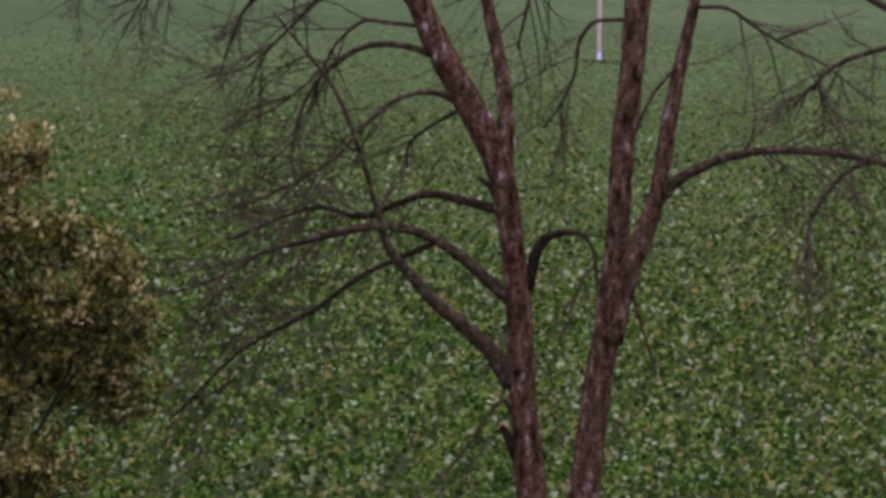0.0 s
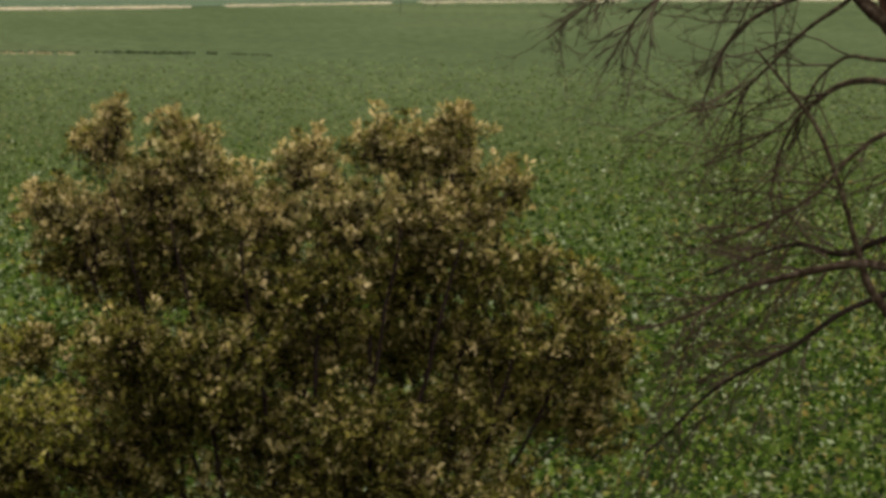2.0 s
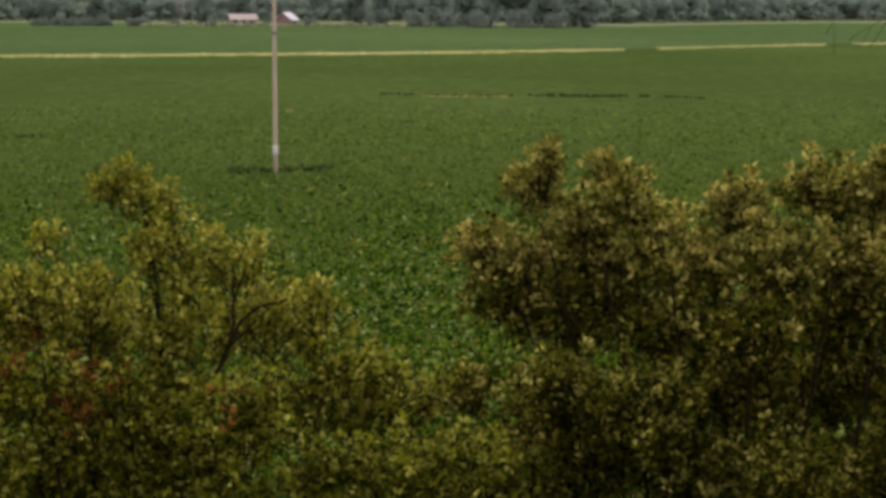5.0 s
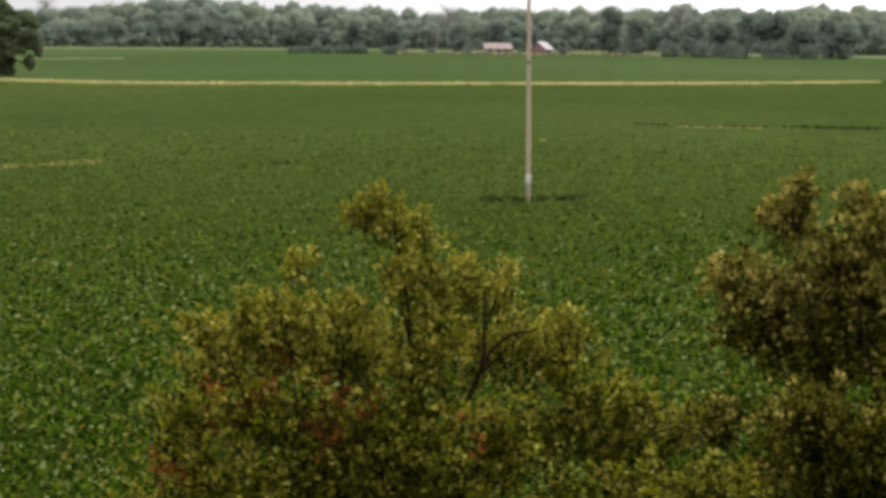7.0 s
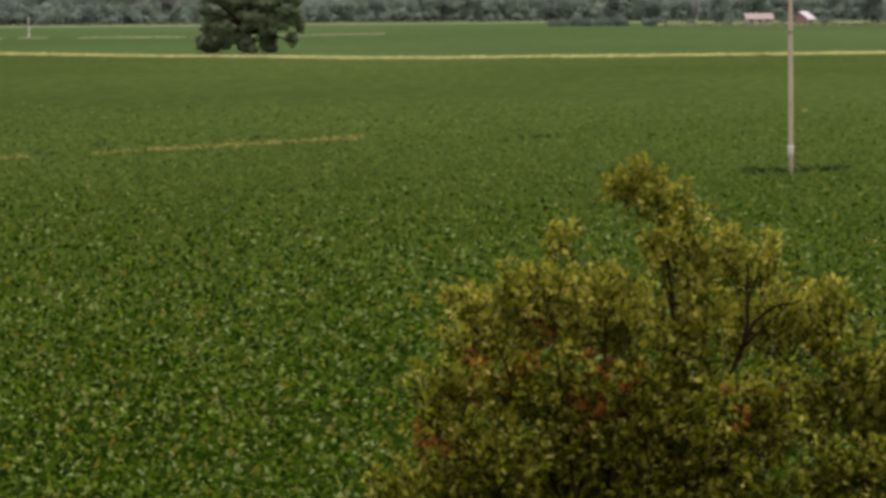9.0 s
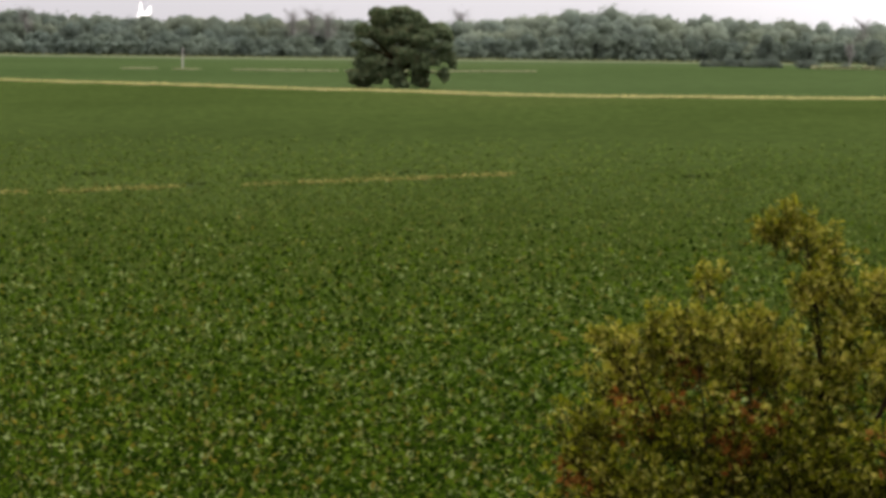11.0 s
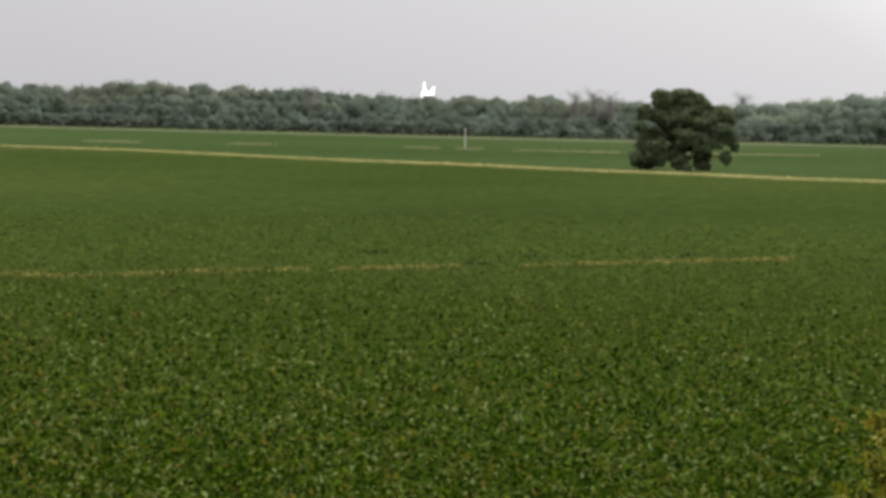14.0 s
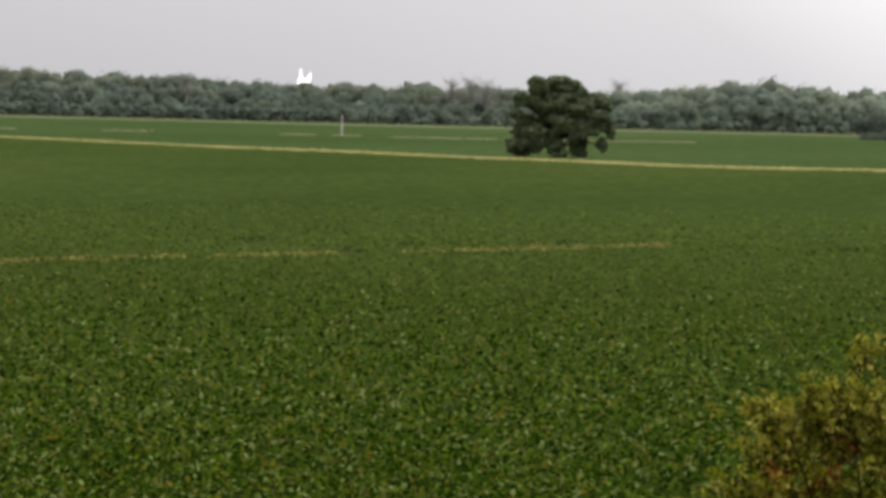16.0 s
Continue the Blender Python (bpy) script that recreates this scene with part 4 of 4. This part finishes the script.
shrub("shrub", 6.83, 26.0, [
    (-1.72, 5.06, 0.19, 0.16), (-1.56, 5.26, 0.06, 0.09), (-1.14, 5.13, 0.12, 0.15), (-0.9, 4.99, 0.2, 0.19), (-1.28, 4.76, 0.28, 0.21), (-0.62, 4.62, 0.23, 0.21), (-0.02, 4.92, 0.22, 0.19), (0.59, 5.08, 0.2, 0.2),
    (0.82, 4.95, 0.22, 0.22), (1.19, 5.0, 0.19, 0.26), (1.3, 5.23, 0.06, 0.09), (1.73, 4.71, 0.07, 0.2), (1.48, 4.59, 0.2, 0.27), (-2.12, 4.51, 0.26, 0.17), (-1.75, 4.43, 0.33, 0.23), (-1.09, 4.39, 0.47, 0.28),
    (-0.39, 4.44, 0.37, 0.28), (0.31, 4.54, 0.42, 0.28), (0.97, 4.49, 0.42, 0.3), (-1.93, 4.1, 0.35, 0.23), (-1.37, 4.01, 0.47, 0.33), (-0.62, 3.92, 0.51, 0.37), (0.13, 3.97, 0.51, 0.37), (0.88, 3.98, 0.51, 0.37),
    (1.44, 4.03, 0.28, 0.33), (1.95, 4.01, 0.28, 0.23), (2.28, 3.82, 0.23, 0.23), (-1.46, 3.58, 0.37, 0.28), (-0.8, 3.4, 0.51, 0.37), (-0.05, 3.36, 0.56, 0.37), (0.74, 3.36, 0.56, 0.37), (1.44, 3.46, 0.42, 0.37),
    (2.05, 3.47, 0.42, 0.33), (2.47, 3.28, 0.23, 0.28), (-1.08, 2.88, 0.42, 0.37), (-0.38, 2.79, 0.51, 0.37), (0.42, 2.8, 0.56, 0.37), (1.17, 2.85, 0.51, 0.37), (1.87, 2.9, 0.47, 0.37), (2.39, 2.77, 0.33, 0.28),
    (0.1, 2.18, 0.93, 0.42), (1.27, 2.19, 0.75, 0.42), (0.57, 1.56, 0.93, 0.47), (-2.4, 3.24, 0.28, 0.23), (-2.12, 2.87, 0.35, 0.3), (-2.5, 2.63, 0.35, 0.26), (-1.74, 3.08, 0.3, 0.3), (-1.72, 2.59, 0.42, 0.28), (-2.97, 2.7, 0.3, 0.26), (-1.32, 3.16, 0.33, 0.28), (-1.46, 2.4, 0.56, 0.28), (-2.4, 2.25, 0.47, 0.28)],
      fan_stems(3, 0.2, [(-1.6, -0.3, 4.7), (-1.1, -0.75, 4.5), (-0.9, 0.3, 4.7), (-0.55, -0.8, 4.3), (-0.1, -0.2, 4.7), (0.15, -0.85, 4.2), (0.55, -0.3, 4.8), (0.75, -0.8, 4.4), (1.15, 0.1, 4.8), (1.25, -0.75, 4.3),
                         (1.6, -0.3, 4.4), (1.75, -0.6, 3.6), (-1.8, -0.4, 4.1), (0.35, 0.5, 4.4), (2.2, -0.3, 3.4)], 0.024),
      OLIVE, TAN_TIPS, "tall olive-brown shrub with tan shoot tips", 41, leaf=0.062, density=2.9, loose=True)
shrub("shrub", -3.60, 25.0, [
    (-0.32, 5.25, 0.05, 0.09), (-0.5, 5.12, 0.14, 0.1), (-0.23, 5.05, 0.14, 0.17), (0.02, 4.92, 0.11, 0.21), (-0.94, 4.72, 0.14, 0.09), (-0.16, 4.61, 0.2, 0.27), (0.13, 4.48, 0.22, 0.27), (0.44, 4.56, 0.18, 0.2),
    (0.69, 4.58, 0.07, 0.16), (-1.04, 4.38, 0.25, 0.14), (-1.35, 4.31, 0.22, 0.14), (-1.68, 4.24, 0.17, 0.13), (-0.63, 4.34, 0.27, 0.18), (1.16, 4.29, 0.18, 0.1), (0.85, 4.21, 0.22, 0.18), (-1.62, 3.94, 0.3, 0.27),
    (-1.08, 4.03, 0.4, 0.27), (-0.5, 4.03, 0.4, 0.27), (0.09, 4.03, 0.4, 0.31), (0.63, 4.03, 0.36, 0.27), (1.12, 3.98, 0.27, 0.22), (1.37, 3.75, 0.25, 0.21), (1.71, 3.57, 0.25, 0.21), (-1.8, 3.62, 0.25, 0.27),
    (-1.35, 3.53, 0.45, 0.31), (-0.72, 3.48, 0.49, 0.36), (-0.09, 3.44, 0.49, 0.36), (0.54, 3.44, 0.45, 0.32), (1.13, 3.4, 0.32, 0.24), (1.62, 3.31, 0.36, 0.27), (2.08, 3.33, 0.25, 0.21), (-2.0, 3.21, 0.22, 0.27),
    (-1.48, 3.08, 0.45, 0.27), (-0.59, 2.99, 0.54, 0.36), (0.32, 2.94, 0.43, 0.27), (1.22, 2.94, 0.39, 0.24), (1.9, 2.99, 0.4, 0.27), (2.31, 3.06, 0.25, 0.21), (-2.2, 2.71, 0.27, 0.27), (-0.81, 2.58, 0.67, 0.4),
    (0.32, 2.58, 0.62, 0.36), (1.45, 2.58, 0.58, 0.36), (-0.09, 2.85, 0.54, 0.36), (-1.26, 2.71, 0.49, 0.31), (-1.8, 2.85, 0.36, 0.27), (2.58, 2.85, 0.27, 0.22), (0.81, 3.12, 0.32, 0.21)],
      [[(0.0, 0, -0.05, 0.06), (0.02, -0.0, 1.5, 0.036), (-0.05, -0.1, 3.0, 0.025), (-0.07, -0.2, 4.2, 0.018), (-0.2, -0.1, 5.0, 0.008)],
       [(0.25, -0.2, -0.05, 0.05), (0.33, -0.3, 2.2, 0.026), (0.36, -0.4, 3.45, 0.021), (0.5, -0.5, 3.95, 0.017), (0.53, -0.5, 4.5, 0.008)],
       [(0.36, -0.5, 3.5, 0.018), (0.44, -0.55, 3.8, 0.015), (0.66, -0.6, 4.15, 0.012), (1.1, -0.5, 4.25, 0.006)]]
      + fan_stems(5, 0.0, [(-1.5, -0.3, 4.0), (-1.0, -0.5, 4.1), (-0.6, 0.2, 4.2), (-1.8, -0.2, 3.4), (1.0, 0.2, 4.0), (1.3, -0.3, 3.6), (1.9, -0.2, 3.1), (-0.4, -0.5, 3.9), (0.2, 0.4, 4.3)], 0.018),
      YELLOWGREEN, GOLD_TIPS, "yellow-green shrub with rust-red withered leaves", 43, leaf=0.058, density=2.5, young=0.85, young_from=3.8, low_young=0.16,
      rust=[(-1.48, 3.51, 0.16), (-0.63, 3.44, 0.22), (-1.12, 3.87, 0.13), (-1.93, 3.03, 0.18), (0.49, 3.53, 0.11)])

# ---- the bare tree at the near field edge ----


def twig_spray(base, way, length, radius, rr, out, depth=2):
    """A long, nearly straight twig with short side twigs that leave it at a narrow angle."""
    n = 6 if depth == 2 else 4
    p = [np.array(base, float)]
    d = unit(np.array(way, float))
    for i in range(n):
        d = unit(d + rr.normal(size=3) * 0.13 + np.array([0, 0, -0.045]))
        p.append(p[-1] + d * length / n)
    rad = np.linspace(radius, max(radius * 0.45, 0.0026), n + 1)
    out.append(tube_arrays(np.column_stack([np.array(p), rad]), 4 if depth == 2 else 3))
    if depth:
        for k in range(rr.integers(2, 5)):
            i = rr.integers(1, n)
            d = unit(p[i + 1] - p[i])
            side = unit(np.cross(d, [0, 1, 0.2])) * (1 if k % 2 else -1) + rr.normal(size=3) * [0.2, 0.5, 0.2]
            twig_spray(p[i], d + side * rr.uniform(0.3, 0.7), length * rr.uniform(0.25, 0.55), rad[i] * 0.7, rr, out, depth - 1)


bare_tree = tagged(new("bare_tree"), "leafless red-barked tree with forked trunks and drooping twigs", "tree")
bare_tree.matrix_world = facing(20.05, 28.0)
twig_rng = np.random.default_rng(23)
twig_list = []


def limb(name, rows, depth_way=0.0, twigs=0, first=0.35, mat=LIMB_BARK, spread=(0.5, 1.5), sides=8):
    """A limb through rows of (across, up, radius); depth_way leads it away from or towards the viewer."""
    n = len(rows)
    ctrl = [(x, depth_way * i / max(n - 1, 1), z, r) for i, (x, z, r) in enumerate(rows)]
    pts = curve_points(ctrl, 5)
    piece(name, tube_arrays(pts, sides, 0.05), mat, bare_tree, smooth=True)
    for k in range(int(twigs * 0.46)):
        i = int(twig_rng.uniform(first, 1.0) * (len(pts) - 1))
        d = unit(pts[min(i + 1, len(pts) - 1), :3] - pts[max(i - 1, 0), :3])
        side = unit(np.cross(d, [0, 1, 0])) * (1 if k % 2 else -1) + twig_rng.normal(size=3) * [0.2, 0.7, 0.2]
        twig_spray(pts[i, :3], d * 0.8 + side * twig_rng.uniform(0.3, 1.1) + [0.15 if pts[i, 0] > 0.5 else -0.15, 0, -0.2], twig_rng.uniform(*spread), min(pts[i, 3] * 0.65, 0.0088), twig_rng, twig_list)


limb("trunk", [(-0.04, -0.08, 0.2133), (-0.1, 0.69, 0.1656), (-0.18, 1.45, 0.1456), (-0.27, 2.38, 0.1255), (-0.31, 3.15, 0.1154), (-0.38, 3.76, 0.1104), (-0.49, 4.41, 0.1255), (-0.67, 4.82, 0.1255), (-0.92, 5.27, 0.1255), (-1.12, 5.67, 0.1154), (-1.32, 6.14, 0.0954), (-1.46, 6.61, 0.0853), (-1.71, 7.16, 0.0703), (-2.13, 7.99, 0.0201)], 0, mat=BARK, sides=14)
limb("trunk", [(-0.46, 4.36, 0.0903), (-0.44, 4.82, 0.0786), (-0.49, 5.32, 0.0669), (-0.62, 5.92, 0.0552), (-0.75, 6.66, 0.0435), (-0.79, 7.56, 0.0318), (-0.69, 8.15, 0.0201)], 0.3, 10, 0.5, mat=BARK, sides=12)
limb("trunk", [(0.14, -0.08, 0.2133), (0.19, 0.69, 0.1606), (0.28, 1.46, 0.1405), (0.39, 2.39, 0.1305), (0.51, 3.16, 0.1255), (0.56, 3.82, 0.1054), (0.61, 4.68, 0.1104), (0.68, 5.33, 0.1104), (0.72, 5.93, 0.1154), (0.76, 6.72, 0.0903), (0.8, 7.66, 0.0653), (0.69, 8.5, 0.0201)], 0.25, mat=BARK, sides=14)
limb("trunk", [(0.52, 2.9, 0.1104), (0.63, 3.41, 0.1004), (0.78, 3.82, 0.0903), (0.92, 4.25, 0.0803), (1, 4.83, 0.0703), (1.11, 5.43, 0.0602), (1.21, 5.93, 0.0502), (1.31, 6.68, 0.0402), (1.5, 7.52, 0.0301), (1.44, 8.3, 0.0201)], -0.2, 8, 0.6, mat=BARK, sides=12)
limb("limb", [(0.9, 4.12, 0.0552), (1.1, 4.35, 0.0502), (1.39, 4.51, 0.0452), (1.74, 4.61, 0.0402), (2.19, 4.63, 0.0351), (2.69, 4.57, 0.0301), (3.19, 4.42, 0.0251), (3.6, 4.15, 0.0201)], -0.5, 60, 0.42)
limb("limb", [(2.89, 4.55, 0.0276), (2.59, 4.44, 0.0232), (2.37, 4.19, 0.0188), (2.24, 3.94, 0.0144), (2.21, 3.66, 0.0100)], -0.3, 24, 0.2)
limb("limb", [(-0.37, 2.49, 0.0903), (-0.55, 2.79, 0.0828), (-0.81, 3.03, 0.0703), (-1.06, 3.24, 0.0602), (-1.31, 3.52, 0.0477), (-1.47, 3.74, 0.0376), (-1.58, 4.1, 0.0276), (-1.72, 4.58, 0.0226), (-1.93, 5.11, 0.0201), (-2.23, 5.51, 0.0151), (-2.48, 5.81, 0.0100)], -0.4, 24, 0.5)
limb("limb", [(-0.38, 3.23, 0.0653), (-0.61, 3.45, 0.0552), (-0.81, 3.63, 0.0527), (-1.11, 3.83, 0.0452), (-1.47, 3.93, 0.0427), (-1.82, 3.89, 0.0376), (-2.23, 3.79, 0.0301), (-2.58, 3.69, 0.0226), (-2.94, 3.48, 0.0176), (-3.44, 3.33, 0.0125), (-3.8, 3.33, 0.0100)], -0.6, 60, 0.45)
limb("limb", [(-0.48, 4.05, 0.0452), (-0.81, 4.13, 0.0402), (-1.12, 4.18, 0.0351), (-1.42, 4.09, 0.0301), (-1.72, 3.96, 0.0251), (-2.13, 4.04, 0.0201), (-2.48, 3.93, 0.0151), (-2.94, 3.73, 0.0100)], 0.4, 45, 0.4, mat=DARK_LIMB)
limb("limb", [(-1.01, 3.78, 0.0301), (-1.42, 3.61, 0.0272), (-1.72, 3.47, 0.0244), (-2.12, 3.18, 0.0215), (-2.53, 2.97, 0.0186), (-2.83, 2.77, 0.0158), (-3.19, 2.4, 0.0129), (-3.36, 2.26, 0.0100)], -0.8, 40, 0.3, mat=DARK_LIMB)
limb("limb", [(-1.1, 5.44, 0.0351), (-1.42, 5.52, 0.0310), (-1.73, 5.49, 0.0268), (-1.98, 5.33, 0.0226), (-2.18, 5.13, 0.0184), (-2.33, 4.8, 0.0142), (-2.4, 4.4, 0.0100)], 0.5, 30, 0.3)
limb("limb", [(-0.79, 4.97, 0.0301), (-1.07, 5.1, 0.0268), (-1.37, 5.06, 0.0234), (-1.67, 4.83, 0.0201), (-1.92, 4.55, 0.0167), (-2.23, 4.35, 0.0134), (-2.83, 4.09, 0.0100)], -0.5, 30, 0.35)
limb("limb", [(-0.86, 4.94, 0.0201), (-1.12, 4.79, 0.0167), (-1.31, 4.62, 0.0134), (-1.33, 4.41, 0.0100)], 0.2, 10, 0.4, mat=DARK_LIMB)
limb("limb", [(-1.18, 5.69, 0.0201), (-1.48, 5.71, 0.0180), (-1.73, 5.72, 0.0159), (-1.98, 5.51, 0.0138), (-2.13, 5.26, 0.0117), (-2.58, 4.9, 0.0096), (-3.04, 4.7, 0.0075)], 0.6, 26, 0.3)
limb("limb", [(-1.43, 6.51, 0.0251), (-1.73, 6.21, 0.0216), (-2.08, 5.96, 0.0181), (-2.43, 5.61, 0.0146), (-2.78, 5.3, 0.0110), (-3.14, 5.2, 0.0075)], 0.3, 26, 0.3)
limb("stub", [(-0.47, 4.05, 0.0502), (-0.55, 4.24, 0.0351), (-0.67, 4.35, 0.0201)], -0.1, mat=DARK_LIMB)
limb("limb", [(-0.22, 3.35, 0.0402), (-0.18, 3.61, 0.0502), (-0.1, 3.79, 0.0427), (0.05, 3.87, 0.0301), (0.25, 3.86, 0.0201), (0.35, 3.71, 0.0151), (0.38, 3.46, 0.0125)], -0.3, 8, 0.6, mat=DARK_LIMB)
limb("limb", [(0.6, 5.76, 0.0226), (0.33, 5.73, 0.0201), (0.2, 5.53, 0.0176), (0.17, 5.27, 0.0151), (0.04, 4.97, 0.0125), (-0.11, 4.77, 0.0100)], 0.4, 16, 0.3)
limb("limb", [(0.52, 3.82, 0.0151), (0.59, 4.42, 0.0151), (0.81, 4.98, 0.0151), (0.94, 5.18, 0.0151), (1.11, 5.36, 0.0151)], 0.3, 3, 0.5)
limb("limb", [(-0.32, 2.13, 0.0251), (-0.44, 2.36, 0.0213), (-0.6, 2.2, 0.0176), (-0.8, 1.92, 0.0138), (-1.05, 1.61, 0.0100)], -0.5, 5, 0.4)
limb("stub", [(-0.31, 1.82, 0.0602), (-0.38, 1.97, 0.0452), (-0.45, 2.12, 0.0301)], -0.05, mat=DARK_LIMB)
limb("limb", [(1.23, 5.87, 0.0201), (1.52, 5.86, 0.0176), (1.78, 5.69, 0.0151), (2.08, 5.51, 0.0125), (2.38, 5.37, 0.0100), (2.88, 5, 0.0075)], 0.5, 30, 0.3)
limb("limb", [(1.41, 7.02, 0.0402), (2.31, 6.24, 0.0356), (3.27, 5.65, 0.0310), (2.91, 5.51, 0.0264), (2.58, 5.39, 0.0218), (2.39, 5.24, 0.0171), (2.33, 5.12, 0.0125)], 0.6, 24, 0.5)
limb("limb", [(0.81, 7.42, 0.0351), (0.26, 6.92, 0.0289), (-0.13, 6.37, 0.0226), (-0.27, 5.82, 0.0163), (-0.35, 5.47, 0.0100)], 0.6, 22, 0.4)
limb("limb", [(0.87, 2.45, 0.0100), (0.92, 2.6, 0.0125), (0.76, 3.11, 0.0151), (0.66, 3.52, 0.0176)], 0.3, 4, 0.1)
limb("limb", [(-1.13, 5.70, 0.070), (-1.34, 6.01, 0.072), (-1.54, 6.19, 0.069), (-1.74, 6.46, 0.066), (-2.0, 6.64, 0.062), (-2.27, 6.69, 0.0577), (-2.54, 6.67, 0.0477), (-2.99, 6.56, 0.0351), (-3.49, 6.5, 0.0201), (-3.88, 6.74, 0.0125), (-4.34, 6.94, 0.0100), (-4.78, 7.1, 0.0075)], -0.4, 44, 0.3)
limb("limb", [(-3.44, 6.51, 0.0226), (-3.63, 6.62, 0.0194), (-3.76, 6.85, 0.0163), (-3.91, 7.19, 0.0132), (-3.99, 7.54, 0.0100)], -0.2, 20, 0.3)
limb("limb", [(-1.46, 6.61, 0.0351), (-1.68, 6.83, 0.0301), (-2.13, 6.98, 0.0251), (-2.58, 7.1, 0.0201), (-2.93, 7.4, 0.0151), (-3.28, 7.74, 0.0100)], 0.5, 50, 0.3)
limb("limb", [(-1.93, 6.61, 0.0226), (-1.98, 7.01, 0.0176), (-2.06, 7.4, 0.0125), (-2.23, 7.8, 0.0075)], 0.3, 24, 0.3)
limb("limb", [(-2.99, 6.56, 0.0201), (-3.24, 6.33, 0.0169), (-3.49, 6.15, 0.0138), (-3.69, 5.9, 0.0107), (-3.84, 5.65, 0.0075)], 0.1, 26, 0.2, spread=(0.25, 0.65))
limb("limb", [(-3.40, 6.50, 0.0120), (-3.72, 6.36, 0.0105), (-4.05, 6.13, 0.0090), (-4.35, 5.86, 0.0070)], -0.2, 50, 0.1, spread=(0.2, 0.6))
limb("limb", [(-1.73, 6.5, 0.0301), (-1.98, 6.31, 0.0256), (-2.38, 6.16, 0.0211), (-2.73, 5.9, 0.0166), (-2.93, 5.5, 0.0120), (-3.04, 5.15, 0.0075)], 0.3, 30, 0.25, spread=(0.35, 0.9))
piece("twig_mass", twig_list, TWIG, bare_tree, "fine drooping twigs", kind="stuff")
